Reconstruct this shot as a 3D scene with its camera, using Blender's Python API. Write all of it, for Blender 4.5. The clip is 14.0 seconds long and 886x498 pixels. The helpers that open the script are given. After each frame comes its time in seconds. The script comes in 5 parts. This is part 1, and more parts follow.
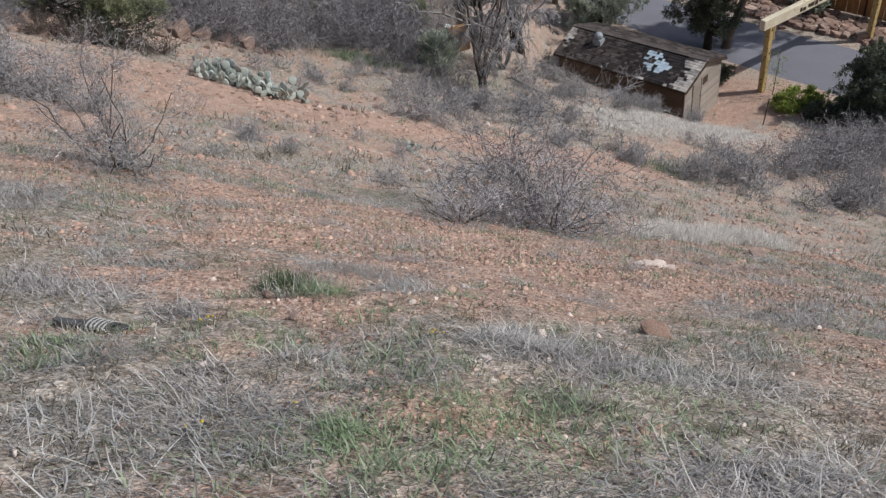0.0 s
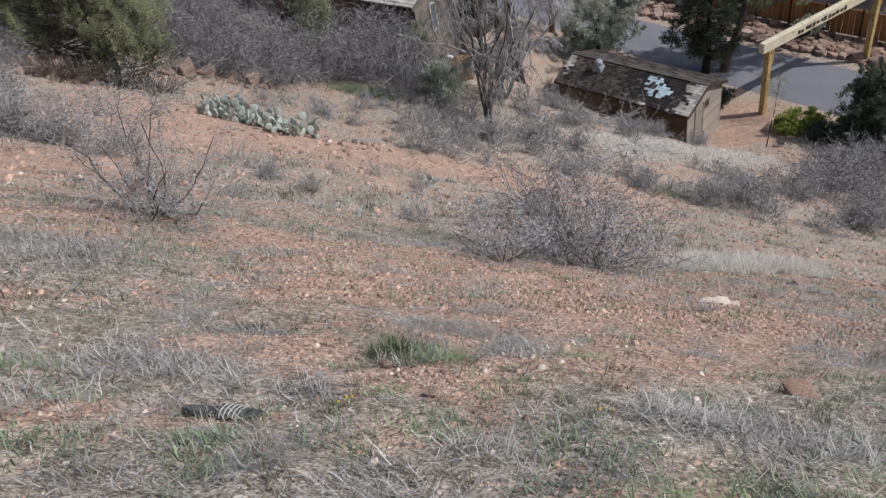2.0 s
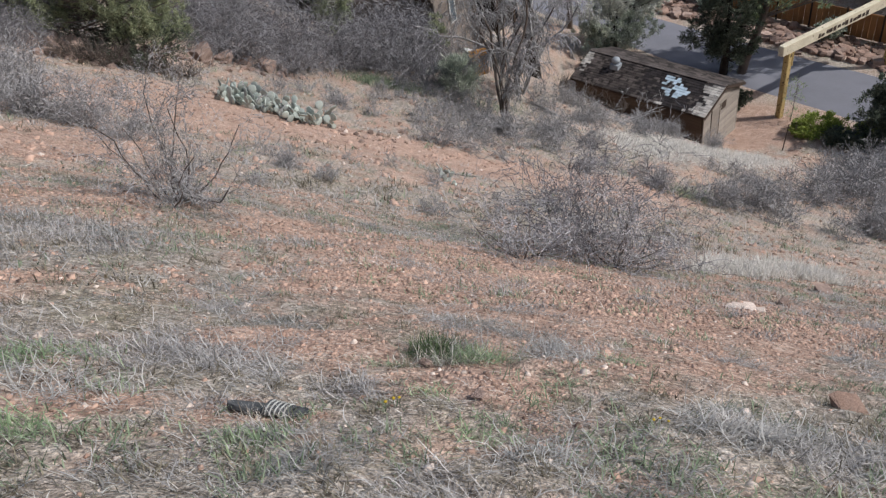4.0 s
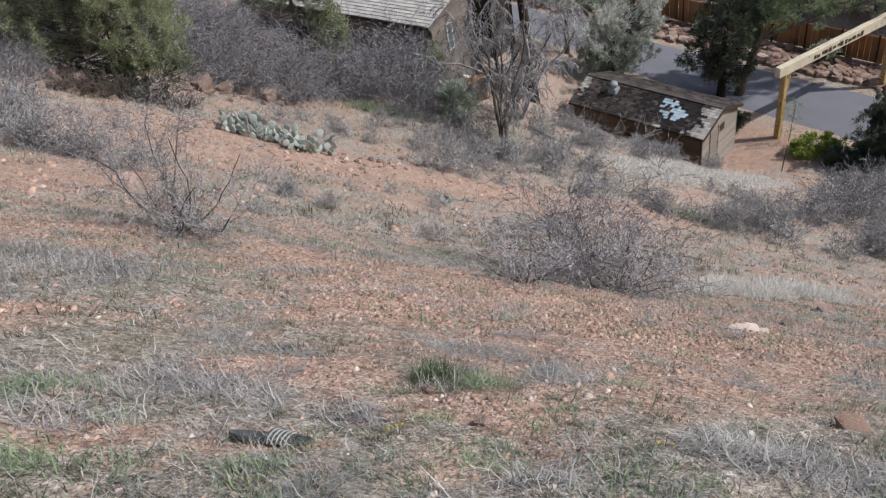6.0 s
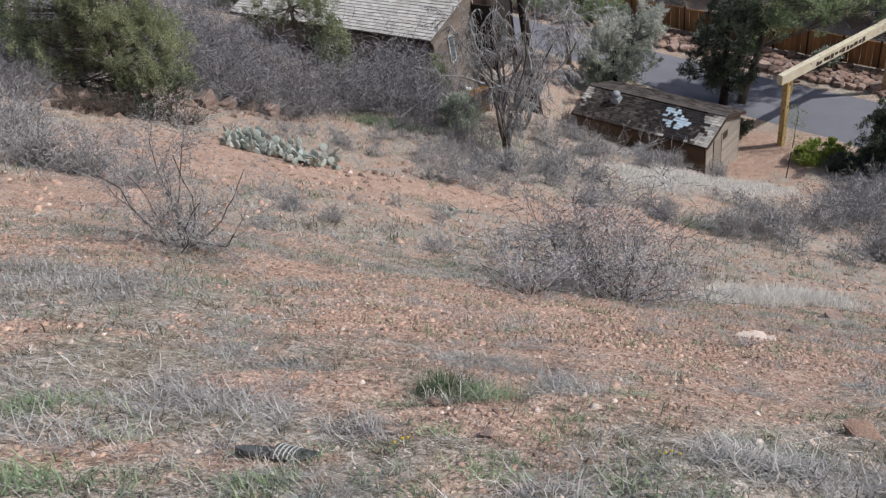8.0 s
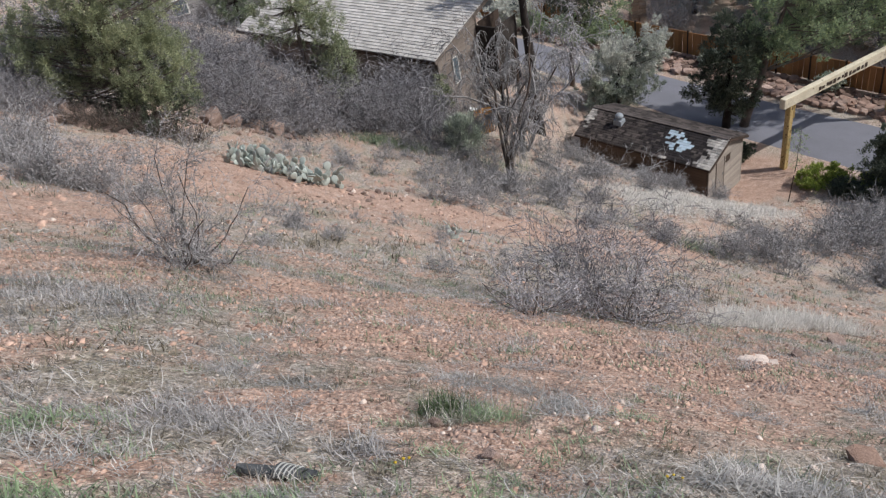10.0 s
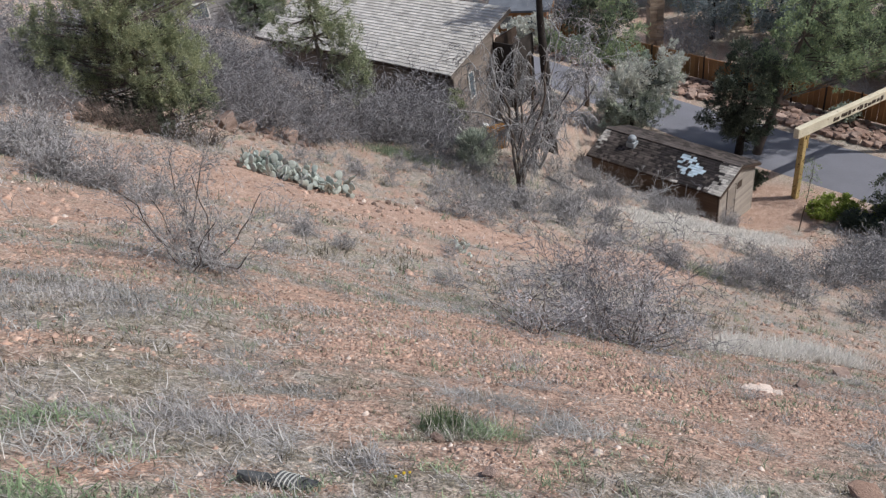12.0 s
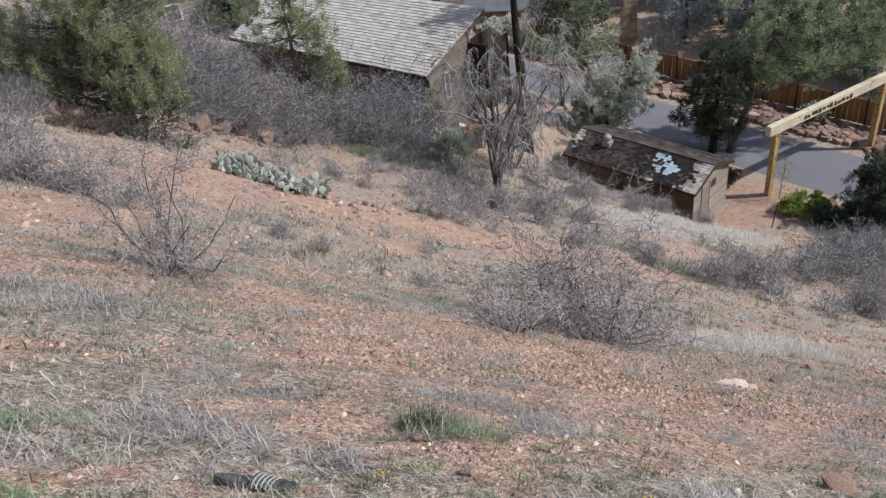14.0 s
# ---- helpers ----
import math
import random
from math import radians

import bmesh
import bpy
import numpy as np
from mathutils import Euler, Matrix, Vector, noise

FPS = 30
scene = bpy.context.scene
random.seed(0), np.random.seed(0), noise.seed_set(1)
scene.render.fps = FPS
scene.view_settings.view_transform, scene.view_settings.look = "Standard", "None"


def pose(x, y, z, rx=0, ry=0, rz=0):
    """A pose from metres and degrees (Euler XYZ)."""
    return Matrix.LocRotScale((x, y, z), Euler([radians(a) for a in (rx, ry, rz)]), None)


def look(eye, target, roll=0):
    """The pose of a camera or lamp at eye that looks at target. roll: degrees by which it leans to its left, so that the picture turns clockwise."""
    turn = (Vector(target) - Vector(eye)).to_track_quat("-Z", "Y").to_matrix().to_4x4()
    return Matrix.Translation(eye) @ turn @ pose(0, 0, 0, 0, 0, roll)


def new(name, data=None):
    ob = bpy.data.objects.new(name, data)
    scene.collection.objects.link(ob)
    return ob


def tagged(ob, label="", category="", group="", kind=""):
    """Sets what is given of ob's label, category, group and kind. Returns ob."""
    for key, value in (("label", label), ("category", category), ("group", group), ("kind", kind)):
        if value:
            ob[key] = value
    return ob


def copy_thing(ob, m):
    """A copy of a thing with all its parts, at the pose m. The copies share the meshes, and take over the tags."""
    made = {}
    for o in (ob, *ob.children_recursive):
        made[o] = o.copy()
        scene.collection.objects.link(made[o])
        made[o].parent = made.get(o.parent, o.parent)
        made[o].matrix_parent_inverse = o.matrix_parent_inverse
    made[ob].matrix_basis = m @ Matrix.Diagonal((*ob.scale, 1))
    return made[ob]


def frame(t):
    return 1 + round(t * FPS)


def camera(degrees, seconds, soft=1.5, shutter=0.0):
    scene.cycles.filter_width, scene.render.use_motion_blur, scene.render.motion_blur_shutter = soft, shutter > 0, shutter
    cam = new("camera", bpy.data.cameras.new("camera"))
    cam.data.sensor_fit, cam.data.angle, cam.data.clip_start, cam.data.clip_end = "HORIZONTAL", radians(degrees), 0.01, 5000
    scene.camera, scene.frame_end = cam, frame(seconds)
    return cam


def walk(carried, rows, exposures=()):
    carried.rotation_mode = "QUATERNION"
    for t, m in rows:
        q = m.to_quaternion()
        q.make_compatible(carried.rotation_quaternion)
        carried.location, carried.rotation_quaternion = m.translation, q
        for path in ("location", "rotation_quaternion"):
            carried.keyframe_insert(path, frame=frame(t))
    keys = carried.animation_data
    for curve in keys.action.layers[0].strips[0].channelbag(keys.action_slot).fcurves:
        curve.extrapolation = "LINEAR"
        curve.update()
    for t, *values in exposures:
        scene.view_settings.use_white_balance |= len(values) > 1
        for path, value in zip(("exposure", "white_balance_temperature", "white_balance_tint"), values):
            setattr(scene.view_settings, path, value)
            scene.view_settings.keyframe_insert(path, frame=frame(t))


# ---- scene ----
cam = camera(58.69, 14.0, soft=1.3)
PATH = [
    (0, (0.843, -0.485, 1.530), (0.575, 6.992, -5.105), -11.12),
    (0.2, (0.806, -0.415, 1.548), (0.218, 7.256, -4.841), -10.76),
    (0.3, (0.783, -0.386, 1.557), (0.320, 7.268, -4.863), -10.19),
    (0.5, (0.716, -0.348, 1.554), (0.366, 7.356, -4.811), -10.70),
    (0.7, (0.593, -0.287, 1.549), (0.452, 7.462, -4.770), -10.97),
    (0.8, (0.535, -0.280, 1.559), (0.545, 7.434, -4.804), -10.48),
    (1, (0.421, -0.225, 1.565), (0.268, 7.414, -4.887), -12.18),
    (1.2, (0.346, -0.179, 1.569), (0.060, 7.542, -4.780), -12.60),
    (1.3, (0.328, -0.173, 1.569), (0.013, 7.580, -4.739), -12.29),
    (1.5, (0.313, -0.146, 1.560), (-0.181, 7.515, -4.848), -13.67),
    (1.7, (0.284, -0.127, 1.548), (-0.187, 7.463, -4.945), -13.69),
    (1.8, (0.259, -0.106, 1.556), (-0.074, 7.458, -4.977), -12.48),
    (2, (0.183, -0.072, 1.569), (0.052, 7.621, -4.819), -11.94),
    (2.2, (0.084, -0.024, 1.561), (-0.077, 7.563, -4.953), -13.71),
    (2.3, (0.050, -0.007, 1.565), (-0.119, 7.586, -4.939), -13.15),
    (2.5, (0.010, 0.020, 1.575), (-0.123, 7.740, -4.780), -12.68),
    (2.7, (-0.002, 0.025, 1.567), (-0.223, 7.656, -4.891), -12.06),
    (4.8, (-0.005, 0.029, 1.568), (-0.212, 7.723, -4.816), -10.27),
    (5, (-0.005, 0.028, 1.569), (-0.241, 7.757, -4.771), -10.64),
    (5.5, (-0.003, 0.027, 1.570), (-0.258, 7.806, -4.709), -11.26),
    (6, (0.002, 0.021, 1.573), (-0.199, 7.870, -4.620), -11.26),
    (6.5, (0.005, 0.018, 1.572), (-0.188, 7.899, -4.580), -11.83),
    (6.8, (0.002, 0.021, 1.571), (-0.131, 7.904, -4.580), -11.76),
    (7, (0.004, 0.023, 1.570), (-0.165, 7.914, -4.569), -11.78),
    (7.5, (0.006, 0.022, 1.572), (-0.233, 7.956, -4.510), -12.22),
    (8, (0.008, 0.019, 1.573), (-0.229, 7.966, -4.491), -12.26),
    (10.5, (0.002, 0.012, 1.587), (-0.211, 8.142, -4.232), -10.83),
    (11, (0.000, 0.012, 1.590), (-0.216, 8.164, -4.197), -10.02),
    (11.5, (-0.007, 0.014, 1.595), (-0.288, 8.194, -4.150), -9.79),
    (12, (-0.008, 0.008, 1.604), (-0.288, 8.208, -4.113), -9.09),
    (12.5, (-0.016, 0.012, 1.597), (-0.303, 8.214, -4.116), -8.45),
    (13, (-0.013, 0.010, 1.600), (-0.323, 8.213, -4.111), -8.89),
    (13.5, (-0.004, 0.008, 1.601), (-0.210, 8.211, -4.115), -9.13),
    (14, (-0.000, 0.000, 1.600), (-0.000, 8.185, -4.146), -8.64),
]
walk(cam, [(t, look(eye, target, roll)) for t, eye, target, roll in PATH], [(0, -0.2), (2.5, -0.13), (6.0, -0.1), (14.0, -0.04)])

# ---- daylight ----
SUN_TO = Vector((4.87, -0.92, 5.0)).normalized()
world = bpy.data.worlds.new("sky")
scene.world = world
world.use_nodes = True
wn = world.node_tree.nodes
sky = wn.new("ShaderNodeTexSky")
sky.sky_type = "NISHITA"
sky.sun_disc = False
sky.sun_elevation = math.asin(SUN_TO.z)
sky.sun_rotation = math.atan2(SUN_TO.x, SUN_TO.y)
sky.dust_density = 2.0
world.node_tree.links.new(sky.outputs[0], wn["Background"].inputs[0])
wn["Background"].inputs[1].default_value = 0.122
sun_data = bpy.data.lights.new("sun", "SUN")
sun_data.energy, sun_data.angle, sun_data.color = 3.8, radians(0.6), (1.0, 0.985, 0.968)
sun = new("sun", sun_data)
sun.matrix_world = look(SUN_TO * 80, (0, 0, 0))

# ---- the lie of the land ----
Z0, ZX, ZY, ZXX, ZXY, BENCH, BENCH_Y, SOFT = 0.1726, -0.3144, -0.7304, -0.0902, -1.1777, 0.3560, 0.4517, 4.0683
ROAD_N = np.array([0.7828, 0.6222])
ROAD_NEAR, ROAD_FAR = 41.6, 48.4

# ---- number helpers ----
def lattice(ix, iy, seed):
    h = (ix.astype(np.int64) * 374761393 + iy.astype(np.int64) * 668265263 + seed * 1442695041) & 0x7FFFFFFF
    h = ((h ^ (h >> 13)) * 1274126177) & 0x7FFFFFFF
    return ((h ^ (h >> 16)) & 0xFFFF) / 65535.0


def field(x, y, size, seed=0):
    """Smooth value noise in -1..1."""
    u, v = np.asarray(x, float) / size, np.asarray(y, float) / size
    iu, iv = np.floor(u), np.floor(v)
    a, b = u - iu, v - iv
    a, b = a * a * (3 - 2 * a), b * b * (3 - 2 * b)
    n00, n10 = lattice(iu, iv, seed), lattice(iu + 1, iv, seed)
    n01, n11 = lattice(iu, iv + 1, seed), lattice(iu + 1, iv + 1, seed)
    return 2 * ((n00 * (1 - a) + n10 * a) * (1 - b) + (n01 * (1 - a) + n11 * a) * b) - 1


def hill(x, y):
    """The hillside: a steep slope that runs out on a level bench with the road."""
    x, y = np.asarray(x, float), np.asarray(y, float)
    xs, ys = 45 * np.tanh(x / 45), 60 * np.tanh(y / 60)
    slope = Z0 + ZX * x + ZY * y + ZXX * xs * xs / 100 + ZXY * xs * ys / 100
    level = -26.1 + BENCH * 3 * np.log1p(np.exp(np.clip((20 - x - BENCH_Y * (y - 40)) / 3, -30, 30)))
    h = level + SOFT * np.log1p(np.exp(np.clip((slope - level) / SOFT, -30, 30)))
    u, v = (x - 12.4) * 0.662 - (y - 40.9) * 0.750, (x - 12.4) * 0.745 + (y - 40.9) * 0.667
    swell = 0.09 * np.exp(-(((x - 0.8) / 0.9) ** 2) - ((y - 2.7) / 1.1) ** 2) - 0.075 * np.exp(-(((x + 0.9) / 0.6) ** 2) - ((y - 2.1) / 0.5) ** 2)
    return h + swell - 1.7 * np.exp(-((u / 8.6) ** 4) - (v / 4.4) ** 2)


def on_road(x, y):
    """How far a place lies inside the road: above 0 on the asphalt."""
    return np.minimum(ROAD_N @ np.stack([x, y]) - ROAD_NEAR, ROAD_FAR - ROAD_N @ np.stack([x, y]))


def ground_z(x, y):
    x, y = np.asarray(x, float), np.asarray(y, float)
    rough = np.clip(1.2 - np.maximum(0, y - 33) / 6, 0.08, 1)
    near = np.exp(-np.hypot(x, y) / 25) * (1 - 0.85 * np.exp(-((((x + 0.89) / 0.32) ** 2 + ((y - 2.08) / 0.2) ** 2) ** 2)))
    return hill(x, y) + rough * (0.16 * field(x, y, 3.1, 1) * np.clip(y / 8, 0, 1) + 0.05 * field(x, y, 0.9, 2) * np.clip((y - 1) / 4, 0.4, 1) + near * (0.03 * field(x, y, 0.31, 3) + 0.02 * field(x, y, 0.12, 4)))


BARE_SPOTS = ((-0.92, 2.1, 0.26, 0.12, 0.9), (-5.3, 24.2, 1.9, 1.3, 0.7), (1.3, 5.6, 2.6, 1.9, 0.8), (0.3, 7.0, 1.8, 1.2, 0.5), (-0.9, 3.05, 0.42, 0.3, 0.7), (-7.0, 12.6, 1.5, 2.6, 0.6), (-7.8, 21.8, 3.4, 3.4, 0.7),
              (-4.4, 7.6, 0.9, 1.2, 0.5), (-2.8, 22.6, 4.2, 1.7, 0.8), (0.9, 21.8, 3.4, 1.6, 0.8), (-1.3, 7.5, 1.8, 1.4, 0.35), (-1.5, 2.1, 0.25, 0.2, 0.6), (7.3, 23.8, 2.2, 1.4, 0.7),
              (16.0, 31.6, 1.6, 1.0, 0.7), (17.6, 38.4, 3.4, 2.6, 1.0), (1.5, 3.2, 0.5, 0.5, 0.45), (0.1, 2.4, 0.3, 0.25, 0.4), (0.8, 1.2, 0.35, 0.25, 0.4), (3.6, 6.2, 1.6, 1.4, 0.4),
              (-3.2, 5.4, 1.5, 1.1, -0.3), (-2.6, 15.0, 3.0, 3.0, -0.18), (-0.6, 12.0, 3.0, 2.4, -0.18), (2.6, 14.5, 3.2, 3.0, -0.18), (12.0, 20.0, 4.5, 3.5, -0.15), (4.5, 28.5, 4.0, 2.5, -0.3), (1.0, 30.5, 3.5, 2.5, -0.4), (-1.3, 2.4, 0.5, 0.35, -0.3), (0.6, 2.0, 1.2, 0.5, -0.3), (1.3, 1.0, 1.2, 0.6, -0.3), (-0.35, 1.15, 0.7, 0.5, -0.45))


def bare(x, y):
    """How bare the soil is, 0 to 1: the worn gravel and path, and chance patches."""
    b = 0.40 + 0.18 * field(x, y, 2.2, 21) + 0.28 * field(x, y, 0.7, 22) + 0.40 * field(x, y, 0.22, 23) + 0.25 * field(x, y, 0.1, 24)
    for cx, cy, rx, ry, k in BARE_SPOTS:
        b = b + k * np.exp(-(((x - cx) / rx) ** 2 + ((y - cy) / ry) ** 2) ** 2)
    return np.clip(b, 0, 1)


def gz(x, y):
    return float(ground_z(np.array([x]), np.array([y]))[0])


# ---- mesh helpers ----
def mesh_data(name, verts, faces, mat, smooth=False):
    me = bpy.data.meshes.new(name)
    verts = np.asarray(verts, np.float32)
    if isinstance(faces, np.ndarray):
        k = faces.shape[1]
        me.vertices.add(len(verts))
        me.vertices.foreach_set("co", verts.ravel())
        me.loops.add(faces.size)
        me.loops.foreach_set("vertex_index", faces.ravel().astype(np.int32))
        me.polygons.add(len(faces))
        me.polygons.foreach_set("loop_start", np.arange(0, faces.size, k, dtype=np.int32))
        me.update(calc_edges=True)
        me.validate()
    else:
        me.from_pydata([tuple(map(float, v)) for v in verts], [], faces)
    if smooth:
        me.polygons.foreach_set("use_smooth", np.ones(len(me.polygons), bool))
    me.materials.append(mat)
    return me


def mesh_part(name, verts, faces, mat, parent=None, label="", smooth=False):
    ob = new(name, mesh_data(name, verts, faces, mat, smooth))
    ob.parent = parent
    return tagged(ob, label)


def bm_data(name, bm, mat, smooth=False):
    me = bpy.data.meshes.new(name)
    bm.normal_update()
    bm.to_mesh(me)
    bm.free()
    if smooth:
        me.polygons.foreach_set("use_smooth", np.ones(len(me.polygons), bool))
    me.materials.append(mat)
    return me


def part(name, bm, mat, parent=None, label="", smooth=False):
    ob = new(name, bm_data(name, bm, mat, smooth))
    ob.parent = parent
    return tagged(ob, label)


def thing(name, m, label, category, group="", kind=""):
    ob = new(name)
    ob.matrix_basis = m
    ob.empty_display_size = 0.2
    return tagged(ob, label, category, group, kind)


def box(bm, size, at=(0, 0, 0), turn=None, bevel=0.0):
    """Adds a box, given by its full size and centre, with bevelled edges."""
    made = bmesh.ops.create_cube(bm, size=1.0)["verts"]
    m = Matrix.Translation(at) @ (turn if turn else Matrix()) @ Matrix.Diagonal((*size, 1))
    bmesh.ops.transform(bm, matrix=m, verts=made)
    if bevel:
        edges = list({e for v in made for e in v.link_edges})
        bmesh.ops.bevel(bm, geom=edges, offset=bevel, segments=1, affect="EDGES", clamp_overlap=True)
    return made


def a_box(size, at=(0, 0, 0), turn=None, bevel=0.0):
    bm = bmesh.new()
    box(bm, size, at, turn, bevel)
    return bm


def swept(points, radii, sides=6):
    """One continuous tapered tube through the points."""
    pts = [np.asarray(p, float) for p in points]
    v = []
    for i, p in enumerate(pts):
        d = pts[min(i + 1, len(pts) - 1)] - pts[max(i - 1, 0)]
        d /= np.linalg.norm(d) + 1e-9
        a = np.cross(d, (0.31, 0.87, 0.38) if abs(d[1]) < 0.8 else (0.95, 0.1, 0.3))
        a /= np.linalg.norm(a)
        b = np.cross(d, a)
        v += [p + radii[i] * (math.cos(2 * math.pi * k / sides) * a + math.sin(2 * math.pi * k / sides) * b) for k in range(sides)]
    f = [(i * sides + k, i * sides + (k + 1) % sides, (i + 1) * sides + (k + 1) % sides, (i + 1) * sides + k) for i in range(len(pts) - 1) for k in range(sides)]
    return v, f + [tuple(range(sides))[::-1], tuple((len(pts) - 1) * sides + k for k in range(sides))]


def tubes(p0, p1, r0, r1, sides=3):
    """Tapered prisms from p0 to p1, all in one: verts and quads."""
    p0, p1 = np.asarray(p0, float), np.asarray(p1, float)
    d = p1 - p0
    d /= np.maximum(np.linalg.norm(d, axis=1, keepdims=True), 1e-9)
    ref = np.where(np.abs(d[:, 2:3]) > 0.9, [[1.0, 0, 0]], [[0, 0, 1.0]])
    a = np.cross(d, ref)
    a /= np.linalg.norm(a, axis=1, keepdims=True)
    b = np.cross(d, a)
    ang = np.arange(sides) * 2 * np.pi / sides
    ring = a[:, None] * np.cos(ang)[None, :, None] + b[:, None] * np.sin(ang)[None, :, None]
    v = np.concatenate([p0[:, None] + ring * np.asarray(r0)[:, None, None], p1[:, None] + ring * np.asarray(r1)[:, None, None]], 1)
    k = np.arange(sides)
    q = np.stack([k, (k + 1) % sides, sides + (k + 1) % sides, sides + k], 1)
    f = (np.arange(len(p0))[:, None, None] * 2 * sides + q[None]).reshape(-1, 4)
    return v.reshape(-1, 3), f


def grow(seed, stems, length, spread, levels, kids, bend=0.25, lift=0.15, r=0.012, steps=4, shrink=0.62, taper=0.55, lean=(0, 0), thin=0.0016, clear=0):
    """A branching shrub; lift turns each level's branches up or, below 0, down. Returns segments by level: lists of (p0, p1, r0, r1)."""
    g = np.random.default_rng(seed)
    out = [[] for _ in range(levels)]
    lifts = lift if isinstance(lift, tuple) else (lift,) * levels

    def branch(p, d, length, r, level):
        step = length / steps
        for n in range(steps):
            d = d + g.normal(0, bend, 3) + np.array([0, 0, lifts[level]])
            d /= np.linalg.norm(d)
            q = p + d * step * g.uniform(0.8, 1.2)
            r1 = r * (taper ** (1 / steps))
            out[level].append((p, q, r, r1))
            p, r = q, r1
            if level + 1 < levels and (level or n >= clear):
                for _ in range(g.poisson(kids[level])):
                    side = d + g.normal(0, 0.75, 3)
                    side /= np.linalg.norm(side)
                    branch(p, side, length * shrink * g.uniform(0.6, 1.2), max(r * 0.62, r * 0.3, thin), level + 1)

    for n in range(stems):
        az = 2 * np.pi * (n + g.uniform(-0.3, 0.3)) / stems
        tilt = spread * g.uniform(0.35, 1.0)
        d = np.array([np.cos(az) * np.sin(tilt) + lean[0], np.sin(az) * np.sin(tilt) + lean[1], np.cos(tilt)])
        branch(np.array([np.cos(az) * 0.04, np.sin(az) * 0.04, -0.06]), d / np.linalg.norm(d), length * g.uniform(0.7, 1.1), r * g.uniform(0.7, 1.1), 0)
    return out


def ribbons(p0, p1, r0, r1):
    """Hair-thin far twigs: one narrow tapered quad each, turned by chance."""
    d = p1 - p0
    s = np.cross(d, np.random.default_rng(len(p0)).normal(0, 1, p0.shape))
    s /= np.maximum(np.linalg.norm(s, axis=1, keepdims=True), 1e-9)
    v = np.stack([p0 - s * r0[:, None], p0 + s * r0[:, None], p1 + s * r1[:, None], p1 - s * r1[:, None]], 1).reshape(-1, 3)
    return v, np.arange(len(p0) * 4).reshape(-1, 4)


def seg_mesh(segs, scale=1.0, fat=1.0, thin=False):
    p0, p1, r0, r1 = (np.array(c) for c in zip(*segs))
    return ribbons(p0 * scale, p1 * scale, r0 * 1.2, r1 * 1.2) if thin else tubes(p0 * scale, p1 * scale, r0 * fat, r1 * fat)


def leaves(centres, outward, size, g, aspect=0.45, droop=0.0, jitter=0.7):
    """Small folded leaf quads at the centres, roughly facing outward."""
    n = len(centres)
    d = outward + g.normal(0, jitter, (n, 3))
    d[:, 2] -= droop
    d /= np.linalg.norm(d, axis=1, keepdims=True)
    s = np.cross(d, g.normal(0, 1, (n, 3)))
    s /= np.linalg.norm(s, axis=1, keepdims=True)
    ln = (size * g.uniform(0.6, 1.4, n))[:, None]
    w = ln * aspect / 2
    v = np.stack([centres, centres + d * ln * 0.5 + s * w, centres + d * ln, centres + d * ln * 0.5 - s * w], 1).reshape(-1, 3)
    return v, (np.arange(n)[:, None] * 4 + np.arange(4)[None]).astype(np.int64)


def clumps(g, n_clumps, per, centre, radii, clump_r, hollow=0.55, bottom=-0.8, tall=0.75, knobs=8):
    """Leaf places gathered on the knobs of clumps through an uneven crown: places and outward ways."""
    d = g.normal(0, 1, (n_clumps, 3))
    d /= np.linalg.norm(d, axis=1, keepdims=True)
    d[:, 2] = np.maximum(d[:, 2], bottom)
    rad = g.uniform(hollow, 1.0, n_clumps)[:, None] * (1 + 0.28 * np.sin(3 * d[:, 0:1] * 2.1 + 4 * d[:, 2:3]) * np.cos(5 * d[:, 1:2]))
    c = np.array(centre) + d * np.array(radii) * rad
    k = g.normal(0, 1, (n_clumps, knobs, 3)) + 0.6 * d[:, None] + np.array([0, 0, 0.7])
    k /= np.linalg.norm(k, axis=2, keepdims=True)
    which = g.integers(0, knobs, (n_clumps, per))
    kd = np.take_along_axis(k, which[:, :, None], 1)
    e = kd * g.uniform(0.35, 1.0, (n_clumps, per, 1)) + g.normal(0, 0.15, (n_clumps, per, 3))
    size = (clump_r * g.uniform(0.6, 1.4, n_clumps))[:, None, None]
    p = c[:, None] + e * size * np.array([1, 1, tall])
    out = kd + 0.3 * d[:, None] + np.array([0, 0, 0.5])
    return p.reshape(-1, 3), out.reshape(-1, 3), c

# ---- materials ----
def mat_new(name, rough=0.9):
    m = bpy.data.materials.new(name)
    m.use_nodes = True
    b = m.node_tree.nodes["Principled BSDF"]
    b.inputs["Roughness"].default_value = rough
    b.inputs["Specular IOR Level"].default_value = 0.25
    return m, m.node_tree.nodes, m.node_tree.links, b


def ramp(nodes, links, fac, stops):
    r = nodes.new("ShaderNodeValToRGB")
    while len(r.color_ramp.elements) < len(stops):
        r.color_ramp.elements.new(0.5)
    for e, (p, c) in zip(r.color_ramp.elements, stops):
        e.position, e.color = p, (*c, 1)
    links.new(fac, r.inputs[0])
    return r.outputs[0]


def noise_tex(nodes, links, vec, scale, detail=4.0, rough=0.6):
    n = nodes.new("ShaderNodeTexNoise")
    n.inputs["Scale"].default_value, n.inputs["Detail"].default_value, n.inputs["Roughness"].default_value = scale, detail, rough
    if vec is not None:
        links.new(vec, n.inputs["Vector"])
    return n.outputs[0]


